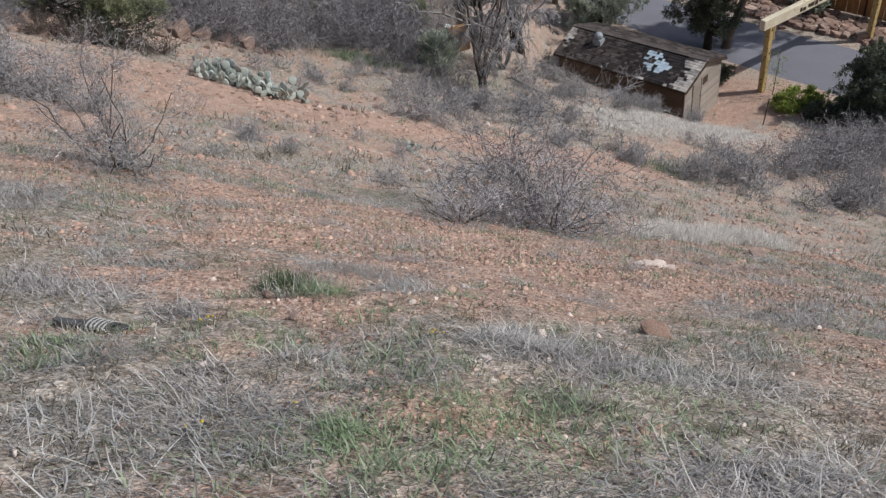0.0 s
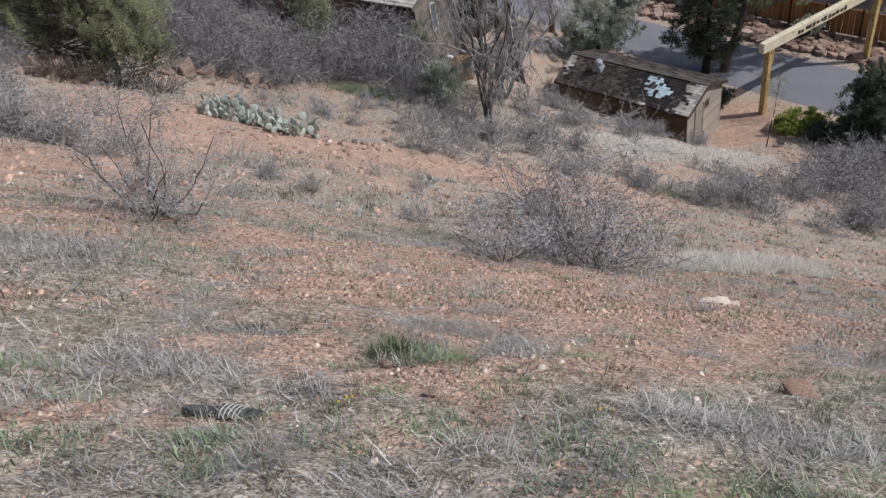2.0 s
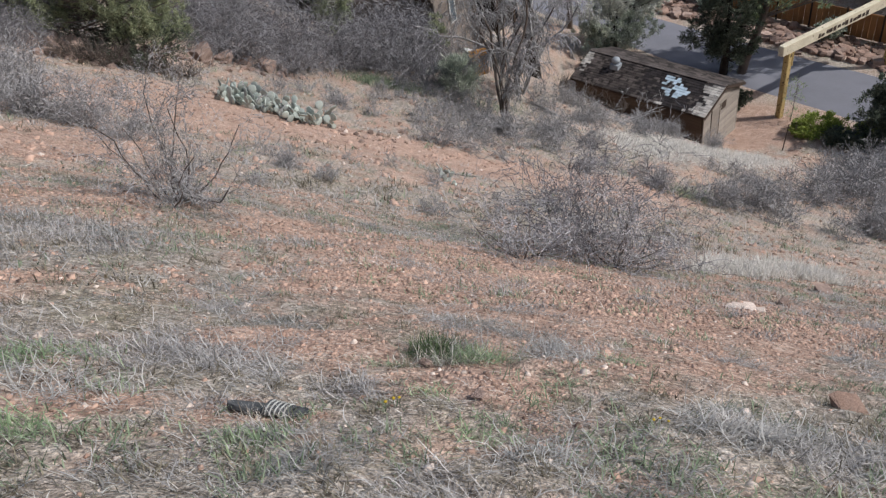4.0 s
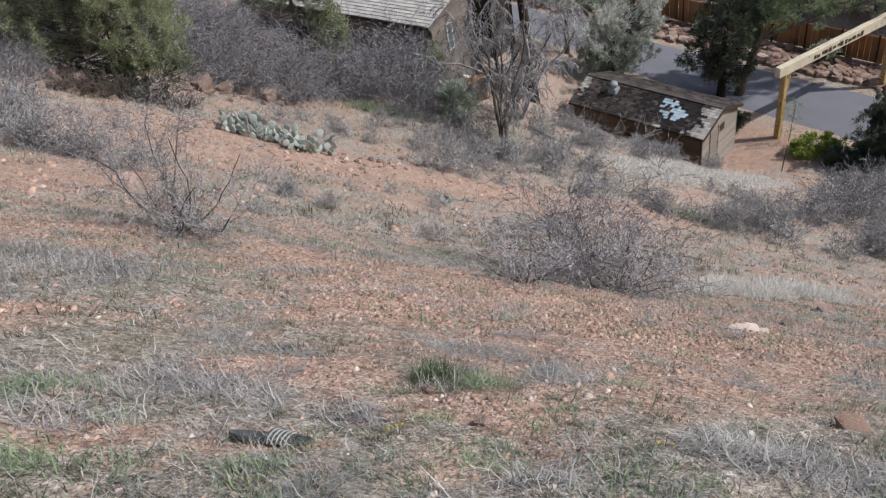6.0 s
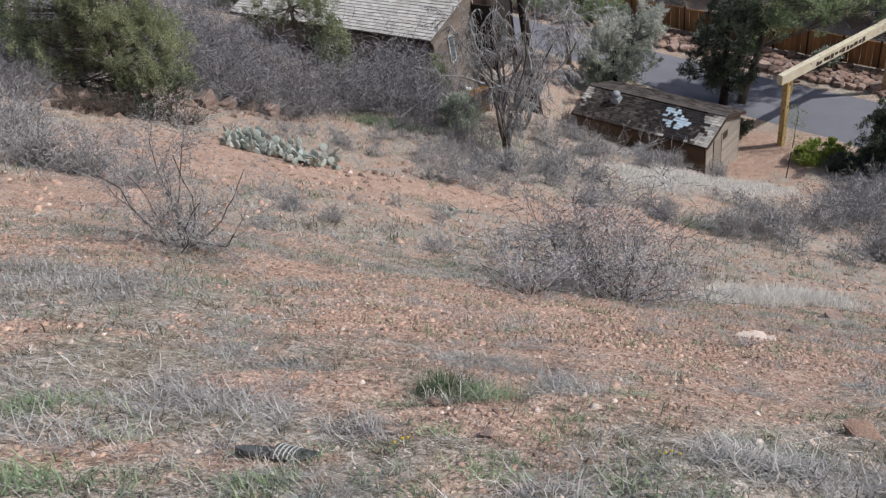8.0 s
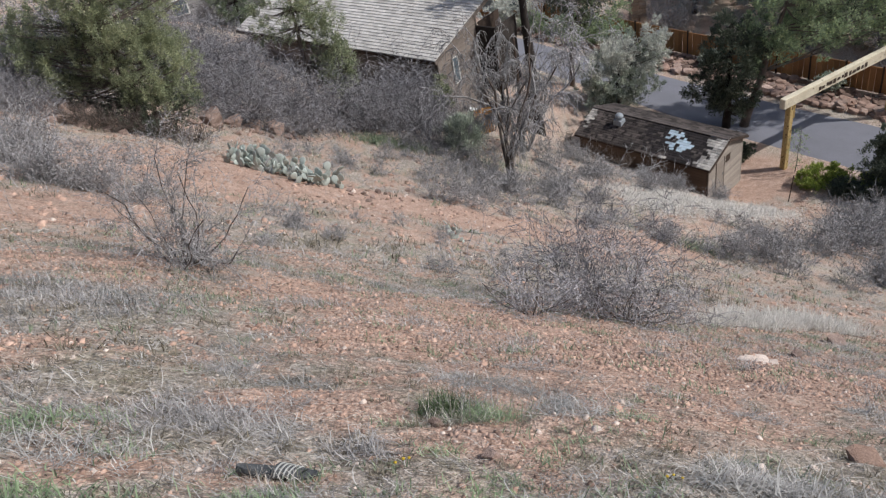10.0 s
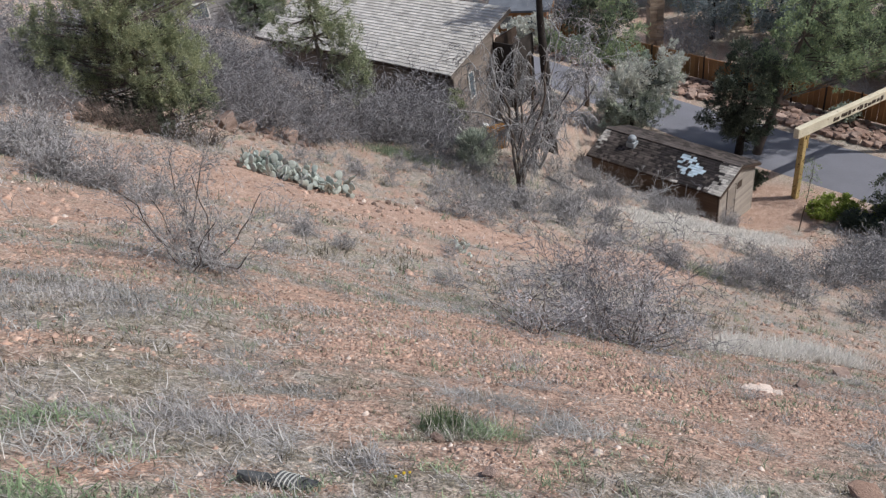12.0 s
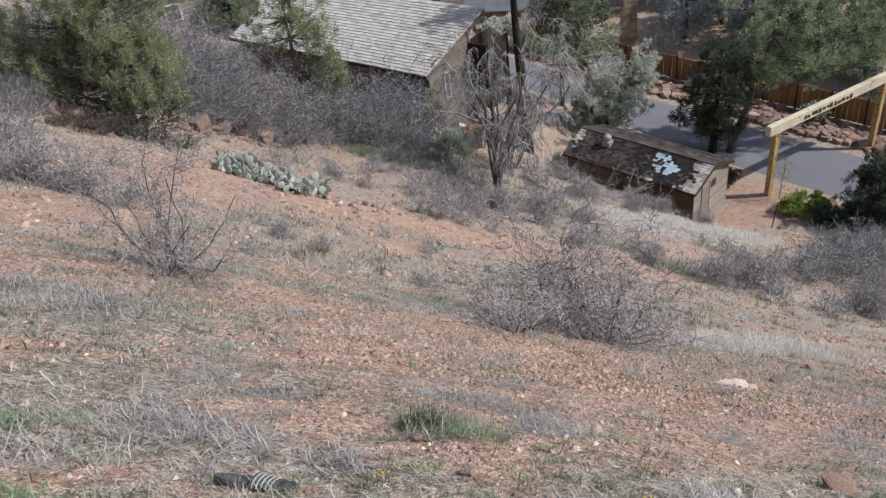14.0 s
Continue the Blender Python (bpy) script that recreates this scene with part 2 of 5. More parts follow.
def mix(nodes, links, fac, a, b, how="MIX"):
    m = nodes.new("ShaderNodeMix")
    m.data_type, m.blend_type = "RGBA", how
    for socket, v in ((m.inputs[0], fac), (m.inputs[6], a), (m.inputs[7], b)):
        if isinstance(v, (int, float)):
            socket.default_value = v
        elif isinstance(v, tuple):
            socket.default_value = (*v, 1)
        else:
            links.new(v, socket)
    return m.outputs[2]


def bump(nodes, links, b, height, strength=0.4, dist=0.02):
    n = nodes.new("ShaderNodeBump")
    n.inputs["Strength"].default_value, n.inputs["Distance"].default_value = strength, dist
    links.new(height, n.inputs["Height"])
    links.new(n.outputs[0], b.inputs["Normal"])


def surface(name, dark, light, scale=6.0, rough=0.9, grain=40.0, island=0.0, per_object=0.0, stretch=(1, 1, 1), relief=0.3, dist=0.01, spots=None):
    """A weathered surface: two colours mixed by large and fine noise, with fine relief; varied by piece."""
    m, nodes, links, b = mat_new(name, rough)
    tc = nodes.new("ShaderNodeTexCoord")
    mp = nodes.new("ShaderNodeMapping")
    mp.inputs["Scale"].default_value = stretch
    links.new(tc.outputs["Object"], mp.inputs[0])
    big = noise_tex(nodes, links, mp.outputs[0], scale, 5)
    fine = noise_tex(nodes, links, mp.outputs[0], grain, 3)
    c = ramp(nodes, links, big, [(0.3, dark), (0.7, light)])
    c = mix(nodes, links, 0.35, c, ramp(nodes, links, fine, [(0.3, tuple(v * 0.55 for v in dark)), (0.75, tuple(min(1, v * 1.25) for v in light))]))
    if island or per_object:
        src = nodes.new("ShaderNodeNewGeometry").outputs["Random Per Island"] if island else nodes.new("ShaderNodeObjectInfo").outputs["Random"]
        k = island or per_object
        c = mix(nodes, links, 1.0, c, ramp(nodes, links, src, [(0, (1 - k,) * 3), (1, (1 + k * 0.6,) * 3)]), "MULTIPLY")
    if spots:
        s = noise_tex(nodes, links, tc.outputs["Object"], spots[1], 4)
        c = mix(nodes, links, ramp(nodes, links, s, [(spots[2], (0, 0, 0)), (spots[2] + 0.08, (1, 1, 1))]), c, spots[0])
    links.new(c, b.inputs["Base Color"])
    bump(nodes, links, b, fine, relief, dist)
    return m


def foliage(name, dark, light, back=0.25, rough=0.7, vary=True, mid=None):
    """Leaves or blades: a colour of its own for each, with a little light let through."""
    m, nodes, links, b = mat_new(name, rough)
    rnd = nodes.new("ShaderNodeNewGeometry").outputs["Random Per Island"]
    tc = nodes.new("ShaderNodeTexCoord")
    c = ramp(nodes, links, rnd, [(0, dark), (0.55, mid or tuple((a + d) / 2 for a, d in zip(light, dark))), (1, light)])
    big = noise_tex(nodes, links, tc.outputs["Object"], 1.3, 3)
    if vary:
        c = mix(nodes, links, 1.0, c, ramp(nodes, links, big, [(0.3, (0.7, 0.72, 0.7)), (0.7, (1.15, 1.1, 1.05))]), "MULTIPLY")
    links.new(c, b.inputs["Base Color"])
    if back:
        t = nodes.new("ShaderNodeBsdfTranslucent")
        links.new(c, t.inputs[0])
        mx = nodes.new("ShaderNodeMixShader")
        mx.inputs[0].default_value = back
        links.new(b.outputs[0], mx.inputs[1])
        links.new(t.outputs[0], mx.inputs[2])
        links.new(mx.outputs[0], nodes["Material Output"].inputs[0])
    return m


def soil():
    m, nodes, links, b = mat_new("red_soil", 0.95)
    co = nodes.new("ShaderNodeTexCoord").outputs["Object"]
    mid = noise_tex(nodes, links, co, 2.6, 6, 0.65)
    fine = noise_tex(nodes, links, co, 24, 4, 0.7)
    speck = noise_tex(nodes, links, co, 9, 6, 0.75)
    grit = nodes.new("ShaderNodeTexVoronoi")
    grit.inputs["Scale"].default_value = 64
    links.new(co, grit.inputs["Vector"])
    olive = noise_tex(nodes, links, co, 1.1, 5, 0.7)
    red = ramp(nodes, links, mix(nodes, links, 0.5, mid, speck), [(0.3, (0.205, 0.13, 0.098)), (0.5, (0.415, 0.282, 0.22)), (0.7, (0.57, 0.43, 0.352))])
    litter = ramp(nodes, links, speck, [(0.32, (0.15, 0.122, 0.098)), (0.5, (0.36, 0.315, 0.268)), (0.67, (0.55, 0.505, 0.46))])
    litter = mix(nodes, links, ramp(nodes, links, olive, [(0.5, (0, 0, 0)), (0.68, (0.55, 0.55, 0.55))]), litter, (0.22, 0.215, 0.13))
    at = nodes.new("ShaderNodeAttribute")
    at.attribute_name = "bare"
    near = mix(nodes, links, 0.35, at.outputs["Fac"], speck)
    where = ramp(nodes, links, near, [(0.26, (1, 1, 1)), (0.70, (0, 0, 0))])
    c = mix(nodes, links, where, red, litter)
    c = mix(nodes, links, 0.8, c, mix(nodes, links, 1.0, c, ramp(nodes, links, fine, [(0.36, (0.38, 0.36, 0.35)), (0.64, (1.5, 1.5, 1.5))]), "MULTIPLY"))
    pale = ramp(nodes, links, grit.outputs["Color"], [(0.78, (0, 0, 0)), (0.84, (0.75, 0.75, 0.75))])
    c = mix(nodes, links, pale, c, (0.60, 0.50, 0.42))
    links.new(c, b.inputs["Base Color"])
    bump(nodes, links, b, mix(nodes, links, 0.4, mix(nodes, links, 0.35, fine, grit.outputs["Distance"]), speck), 1.0, 0.05)
    return m


SOIL = soil()
RUBBLE = surface("dark_red_rubble", (0.14, 0.088, 0.07), (0.38, 0.265, 0.215), 2.2, 0.95, 18, island=0.5, relief=0.6, dist=0.03)
TAN_STONE = surface("tan_rubble", (0.27, 0.21, 0.155), (0.46, 0.37, 0.285), 2.2, 0.95, 18, per_object=0.3, relief=0.6, dist=0.03)
ASPHALT = surface("asphalt", (0.15, 0.152, 0.175), (0.21, 0.212, 0.243), 0.35, 0.9, 60, relief=0.15)
STONE = surface("red_stone", (0.29, 0.175, 0.128), (0.56, 0.395, 0.315), 2.2, 0.95, 18, island=0.5, relief=0.6, dist=0.03)
STONE_ONE = surface("red_rock", (0.19, 0.125, 0.10), (0.49, 0.37, 0.315), 2.4, 0.95, 11, per_object=0.35, stretch=(1, 1, 2.6), relief=0.6, dist=0.04)
PALE_STONE = surface("pale_stone", (0.50, 0.405, 0.35), (0.72, 0.615, 0.545), 6, 0.95, 40, island=0.3, relief=0.5)
STRAW = foliage("straw", (0.13, 0.112, 0.095), (0.80, 0.775, 0.74), 0.15, mid=(0.42, 0.385, 0.345))
PALE_GRASS = foliage("pale_grass", (0.48, 0.455, 0.42), (0.84, 0.815, 0.77), 0.35, vary=False)
DEEP_GREEN = foliage("deep_green_blades", (0.035, 0.058, 0.03), (0.18, 0.24, 0.13), 0.2)
GREEN = foliage("green_blades", (0.10, 0.15, 0.095), (0.40, 0.475, 0.33), 0.3)
FRESH_GREEN = foliage("fresh_green_blades", (0.17, 0.25, 0.14), (0.46, 0.58, 0.38), 0.35)
BROWN_WEED = foliage("brown_weeds", (0.09, 0.077, 0.056), (0.34, 0.305, 0.235), 0.2)
PALE_STEM = foliage("bleached_stems", (0.26, 0.255, 0.255), (0.70, 0.69, 0.685), 0.2)
SAGE = foliage("grey_stems", (0.19, 0.183, 0.185), (0.60, 0.59, 0.60), 0.2)
TWIG = surface("grey_bark", (0.20, 0.193, 0.197), (0.47, 0.457, 0.46), 3, 0.95, 30, island=0.45)
TWIG_PURPLE = surface("purple_grey_bark", (0.13, 0.126, 0.136), (0.36, 0.35, 0.365), 3, 0.95, 30, island=0.45)
TWIG_LIGHT = surface("light_grey_bark", (0.24, 0.232, 0.245), (0.54, 0.525, 0.54), 3, 0.95, 30, island=0.45)
TWIG_DARK = surface("brown_bark", (0.085, 0.068, 0.06), (0.20, 0.168, 0.148), 3, 0.95, 30, island=0.4)
BARK_AND_SHADE = surface("black_bark_and_shade", (0.016, 0.014, 0.013), (0.055, 0.046, 0.041), 3, 0.95, 30)
TWIG_PALE = surface("bleached_bark", (0.16, 0.155, 0.155), (0.46, 0.455, 0.46), 3, 0.95, 30, island=0.4)
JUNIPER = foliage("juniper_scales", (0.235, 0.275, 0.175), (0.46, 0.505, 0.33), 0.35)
# Leaf colour of dark conifers, and of shade put into other crowns.
DARK_AND_SHADE_LEAF = foliage("dark_and_shade_scales", (0.045, 0.06, 0.048), (0.20, 0.235, 0.175), 0.2)
PINE = foliage("pine_needles", (0.20, 0.275, 0.19), (0.48, 0.57, 0.34), 0.45)
SILVER = foliage("silver_leaves", (0.26, 0.315, 0.26), (0.66, 0.71, 0.63), 0.35)
SILVER_PALE = foliage("pale_silver_leaves", (0.45, 0.48, 0.45), (0.86, 0.87, 0.84), 0.4)
SHRUB_GREEN = foliage("bright_leaves", (0.13, 0.19, 0.04), (0.44, 0.52, 0.14), 0.3)
BLUE_SPRUCE = foliage("blue_needles", (0.18, 0.235, 0.26), (0.48, 0.56, 0.60), 0.3)
CACTUS = surface("cactus_skin", (0.29, 0.34, 0.31), (0.52, 0.565, 0.53), 5, 0.7, 30, per_object=0.35)
SHADED_BROWN_WALL = surface("shaded_brown_siding", (0.085, 0.056, 0.04), (0.17, 0.115, 0.082), 1.5, 0.85, 30, stretch=(1, 1, 6), per_object=0.25)
LIT_TAN_WALL = surface("lit_tan_siding", (0.22, 0.19, 0.163), (0.33, 0.288, 0.25), 1.5, 0.85, 30, stretch=(1, 1, 6), per_object=0.2)
HOUSE_WALL = surface("house_siding", (0.135, 0.11, 0.094), (0.235, 0.20, 0.175), 1.2, 0.85, 30, stretch=(1, 1, 6), per_object=0.2)
SHINGLE = surface("weathered_shingle", (0.30, 0.275, 0.25), (0.62, 0.59, 0.55), 1.3, 0.9, 25, per_object=0.45)
SHINGLE_SHED = surface("old_shed_shingle", (0.03, 0.024, 0.022), (0.15, 0.128, 0.12), 1.6, 0.9, 25, per_object=0.7)
SHINGLE_ALL = surface("pale_shingle", (0.46, 0.435, 0.405), (0.62, 0.595, 0.56), 0.9, 0.9, 25, island=0.22)
SHINGLE_ONE = surface("pale_single_shingle", (0.46, 0.435, 0.405), (0.62, 0.595, 0.56), 0.9, 0.9, 25, per_object=0.22)
FENCE_WOOD = surface("orange_fence_wood", (0.27, 0.135, 0.06), (0.44, 0.23, 0.105), 1.0, 0.85, 30, stretch=(1, 1, 0.3), per_object=0.25)
ORANGE = surface("orange_ply", (0.52, 0.255, 0.075), (0.66, 0.36, 0.13), 1.5, 0.8, 40)
DARK_WOOD = surface("dark_wood", (0.035, 0.025, 0.02), (0.08, 0.055, 0.042), 2, 0.85, 30)
POST_WOOD = surface("yellow_post_wood", (0.30, 0.20, 0.075), (0.60, 0.46, 0.22), 2.5, 0.8, 18, stretch=(3, 3, 0.8), spots=((0.10, 0.065, 0.03), 5.5, 0.56))
BEAM_WOOD = surface("cream_beam_wood", (0.50, 0.44, 0.32), (0.72, 0.66, 0.52), 1.8, 0.8, 22, spots=((0.22, 0.18, 0.12), 3.5, 0.62))
METAL = surface("galvanised_metal", (0.20, 0.225, 0.25), (0.36, 0.39, 0.42), 4, 0.45, 50)
WHITE = surface("white_paint", (0.62, 0.62, 0.60), (0.78, 0.78, 0.76), 3, 0.7, 40)
GREY_WALL = surface("grey_siding", (0.24, 0.235, 0.235), (0.38, 0.37, 0.37), 1.2, 0.85, 30, stretch=(1, 1, 6))
BLUE_ROOF = surface("blue_grey_roof", (0.12, 0.135, 0.16), (0.22, 0.238, 0.27), 1.2, 0.85, 25, island=0.3)
RUBBER = surface("dark_shoe_rubber", (0.03, 0.033, 0.037), (0.10, 0.105, 0.11), 25, 0.75, 150)
STRIPE = surface("pale_shoe_stripe", (0.28, 0.285, 0.275), (0.50, 0.50, 0.48), 25, 0.7, 120)
GLASS, _n, _l, _b = mat_new("window_glass", 0.05)
_b.inputs["Base Color"].default_value = (0.10, 0.13, 0.15, 1)
_b.inputs["Specular IOR Level"].default_value = 0.8

# ---- ground ----
def spaced(lo, hi, near, n):
    """Places from lo to hi, close together about near."""
    u = np.linspace(np.arcsinh((lo - near) / 1.6), np.arcsinh((hi - near) / 1.6), n)
    return near + 1.6 * np.sinh(u)


def sheet(xs, ys, z):
    gx, gy = np.meshgrid(xs, ys)
    v = np.stack([gx.ravel(), gy.ravel(), z(gx.ravel(), gy.ravel())], 1)
    i, j = np.meshgrid(np.arange(len(xs) - 1), np.arange(len(ys) - 1))
    a = (j * len(xs) + i).ravel()
    return v, np.stack([a, a + 1, a + 1 + len(xs), a + len(xs)], 1)


gv, gf = sheet(spaced(-900, 900, 0.5, 620), spaced(-300, 1600, 3.0, 640), ground_z)
ground = mesh_part("ground", gv, gf, SOIL, smooth=True)
ground.data.attributes.new("bare", "FLOAT", "POINT").data.foreach_set("value", bare(gv[:, 0], gv[:, 1]).astype(np.float32))
tagged(ground, "steep red gravelly hillside with dry litter and bare soil", "ground", kind="structure")

along = np.array([-ROAD_N[1], ROAD_N[0]])


def road_place(s, n):
    return along[0] * s + ROAD_N[0] * n, along[1] * s + ROAD_N[1] * n


rv, rf = [], []
S = np.linspace(-60, 110, 120)
NN = np.linspace(ROAD_NEAR, ROAD_FAR, 9)
for s in S:
    for n in NN:
        x, y = road_place(s, n)
        edge = n in (NN[0], NN[-1])
        w = 0.25 * field(np.array([x]), np.array([y]), 2.5, 9)[0] if edge else 0
        x, y = road_place(s, n + w)
        rv.append((x, y, hill(x, y) + (-0.1 if edge else 0.05)))
rf = [(i * 9 + j, i * 9 + j + 1, i * 9 + j + 10, i * 9 + j + 9) for i in range(len(S) - 1) for j in range(8)]
road = mesh_part("road", rv, rf, ASPHALT, smooth=True)
tagged(road, "grey asphalt lane at the foot of the hill", "road", kind="structure")

# ---- buildings ----
def frame_at(x, y, z, ax, ay):
    n = math.hypot(ax, ay)
    ax, ay = ax / n, ay / n
    return Matrix(((ax, -ay, 0, x), (ay, ax, 0, y), (0, 0, 1, z), (0, 0, 0, 1)))


def shingle_piece(w, length, thick=0.025):
    """One split shingle, its butt at the origin, running up +y, a little wedge-shaped."""
    h = w / 2
    v = [(-h, 0, 0), (h, 0.004, 0), (h * 0.97, length, -thick), (-h, length, -thick), (-h, 0.006, thick), (h, 0, thick * 1.2), (h * 0.97, length, 0), (-h, length, 0)]
    return v, [(0, 3, 2, 1), (4, 5, 6, 7), (0, 1, 5, 4), (1, 2, 6, 5), (3, 0, 4, 7)]


def shingled(parent, x0, x1, y0, run, rise, courses, wide, pick, mats, seed, flip=1, rest_mat=None, thick=0.025):
    """Lays courses of shingles on a slope that starts at y0 and rises over run. Pieces that pick() takes are parts, the rest one part."""
    g = random.Random(seed)
    ln = math.hypot(run, rise)
    pitch = math.atan2(rise, run)
    expo = ln / courses
    datas = {(i, m): mesh_data("shingle", *shingle_piece(wide * k, expo * 1.35, thick), mats[m]) for i, k in enumerate((0.6, 0.8, 1.0, 1.25)) for m in range(len(mats))}
    wides = [wide * k for k in (0.6, 0.8, 1.0, 1.25)]
    rest_v, rest_f = [], []
    for c in range(courses):
        x = x0 + g.uniform(-0.5, 0) * wide
        while x < x1:
            i = g.randrange(4)
            w = wides[i]
            xc = min(max(x + w / 2, x0 + w / 2), x1 - w / 2)
            d = c * expo + g.uniform(-0.02, 0.02) * expo
            m = Matrix.Translation((xc, y0 + flip * d * math.cos(pitch), d * math.sin(pitch) + 0.035 + g.uniform(0, 0.012)))
            m = m @ (Matrix.Identity(4) if flip > 0 else Matrix.Rotation(math.pi, 4, "Z")) @ Matrix.Rotation(pitch, 4, "X") @ Matrix.Rotation(g.gauss(0, 0.012), 4, "Z")
            which = pick(xc, c, g)
            if which is not None:
                ob = new("shingle", datas[i, which])
                ob.parent = parent
                ob.matrix_basis = m
            else:
                vv, ff = shingle_piece(w, expo * 1.35, thick)
                base = len(rest_v)
                rest_v += [m @ Vector(p) for p in vv]
                rest_f += [tuple(base + k for k in q) for q in ff]
            x += w + 0.012
    if rest_f:
        ob = mesh_part("shingles", rest_v, rest_f, rest_mat or mats[0], parent)
        tagged(ob, kind="stuff")


def slope_deck(x0, x1, y0, run, z0, rise, thick=0.09):
    bm = bmesh.new()
    a = [bm.verts.new(p) for p in ((x0, y0, z0), (x1, y0, z0), (x1, y0 + run, z0 + rise), (x0, y0 + run, z0 + rise))]
    b = [bm.verts.new(v.co - Vector((0, 0, thick))) for v in a]
    bm.faces.new(a), bm.faces.new(b[::-1])
    for i in range(4):
        bm.faces.new((a[i], b[i], b[(i + 1) % 4], a[(i + 1) % 4]))
    bmesh.ops.recalc_face_normals(bm, faces=bm.faces)
    return bm


def lap_board(length, high, thick=0.08):
    """A clapboard along +x, its lower edge proud towards -y."""
    v = [(0, 0, 0), (length, 0, 0), (length, -thick, 0), (0, -thick, 0), (0, 0, high), (length, 0, high), (length, -thick * 0.25, high), (0, -thick * 0.25, high)]
    return v, [(0, 1, 2, 3), (7, 6, 5, 4), (3, 2, 6, 7), (0, 4, 5, 1), (1, 5, 6, 2), (0, 3, 7, 4)]


def boarded(parent, m, length, bottom, top, high, mat, limit=None):
    """Clapboards from bottom to top on a wall whose plane is given by m; limit(z) trims the ends under a gable."""
    z = bottom
    while z < top - 0.02:
        a, b = limit(z + high) if limit else (0.0, length)
        if b - a > 0.15:
            ob = new("board", mesh_data("board", *lap_board(b - a, min(high, top - z) + 0.012), mat))
            ob.parent = parent
            ob.matrix_basis = m @ Matrix.Translation((a, 0, z))
        z += high


# The shed below the slope.
SHED_M = frame_at(8.22, 42.81, -22.69, 0.662, -0.750)
shed = thing("shed", SHED_M, "low brown timber shed with an old shingled roof", "shed")
L, W, RISE = 9.0, 4.5, 0.86
core = a_box((L - 0.56, W - 0.66, 3.4), (L / 2, W / 2, -1.75))
# Sun and shade are put into the siding: dark brown sides, tan gable end.
part("wall", core, SHADED_BROWN_WALL, shed)
boarded(shed, Matrix.Translation((0.25, 0.3, 0)), L - 0.5, -3.4, -0.05, 0.19, SHADED_BROWN_WALL)
boarded(shed, Matrix.Translation((L - 0.25, 0.3, 0)) @ Matrix.Rotation(math.pi / 2, 4, "Z"), W - 0.6, -3.4, RISE - 0.1, 0.19, LIT_TAN_WALL,
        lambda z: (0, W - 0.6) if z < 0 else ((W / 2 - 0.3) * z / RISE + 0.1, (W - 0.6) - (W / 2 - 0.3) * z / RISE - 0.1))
boarded(shed, Matrix.Translation((0.25, W - 0.3, 0)) @ Matrix.Rotation(-math.pi / 2, 4, "Z"), W - 0.6, -3.4, -0.05, 0.19, SHADED_BROWN_WALL)
for y in (0.28, W - 0.28):
    part("corner_trim", a_box((0.1, 0.1, 3.4), (L - 0.23, y, -1.72), bevel=0.01), DARK_WOOD if y < 1 else LIT_TAN_WALL, shed)
gable = bmesh.new()
tri = [gable.verts.new(p) for p in ((L - 0.3, 0.32, -0.05), (L - 0.3, W - 0.32, -0.05), (L - 0.3, W / 2, RISE - 0.08))]
gable.faces.new(tri)
bmesh.ops.extrude_face_region(gable, geom=gable.faces[:])
part("gable", gable, LIT_TAN_WALL, shed)
shed_door = part("door", a_box((0.05, 0.85, 1.9), (L - 0.19, 1.6, -1.2), bevel=0.008), LIT_TAN_WALL, shed, "plain tan plank door with dark gaps")
for y in (1.15, 2.05):
    part("door_frame", a_box((0.045, 0.05, 1.95), (L - 0.18, y, -1.18)), DARK_WOOD, shed_door)
part("handle", a_box((0.05, 0.03, 0.12), (L - 0.15, 1.9, -1.2), bevel=0.008), METAL, shed_door)
hatch = part("hatch", a_box((0.04, 0.5, 0.45), (L - 0.19, 2.5, -0.5), bevel=0.006), DARK_WOOD, shed)
part("roof_deck", slope_deck(0, L, 0, W / 2, 0, RISE), DARK_WOOD, shed)
part("roof_deck", slope_deck(0, L, W, -W / 2, 0, RISE), DARK_WOOD, shed)
part("ridge_cap", a_box((L, 0.16, 0.03), (L / 2, W / 2 - 0.075, RISE + 0.065), Matrix.Rotation(0.36, 4, "X")), SHINGLE_SHED, shed)
part("ridge_cap", a_box((L, 0.16, 0.03), (L / 2, W / 2 + 0.075, RISE + 0.065), Matrix.Rotation(-0.36, 4, "X")), SHINGLE_SHED, shed)
part("barge_board", a_box((0.04, W / 2 / math.cos(0.365), 0.14), (L + 0.02, W / 4, RISE / 2 - 0.08), Matrix.Rotation(math.atan2(RISE, W / 2), 4, "X")), DARK_WOOD, shed)
part("barge_board", a_box((0.04, W / 2 / math.cos(0.365), 0.14), (L + 0.02, W * 0.75, RISE / 2 - 0.08), Matrix.Rotation(-math.atan2(RISE, W / 2), 4, "X")), DARK_WOOD, shed)
vent = part("roof_vent", a_box((0.55, 0.5, 0.35), (2.3, 1.5, 0.72), bevel=0.02), METAL, shed, "squat galvanised roof vent with a domed cap")
bm = bmesh.new()
bmesh.ops.create_uvsphere(bm, u_segments=16, v_segments=9, radius=0.26, matrix=Matrix.Translation((2.3, 1.5, 1.08)) @ Matrix.Diagonal((1, 1, 0.85, 1)))
part("cap", bm, METAL, vent, smooth=True)

# The house among the thickets.
HOUSE_M = frame_at(0.49 - 16.5 * 0.735, 39.46 + 16.5 * 0.678, -14.94, 0.735, -0.678)
house = thing("house", HOUSE_M, "brown clapboard house with a pale weathered shingle roof", "house")
HL, HS, HR = 16.5, 5.65, 1.74
part("wall", a_box((HL - 0.8, 3.9, 6.5), (HL / 2, 2.5, -3.32)), HOUSE_WALL, house)
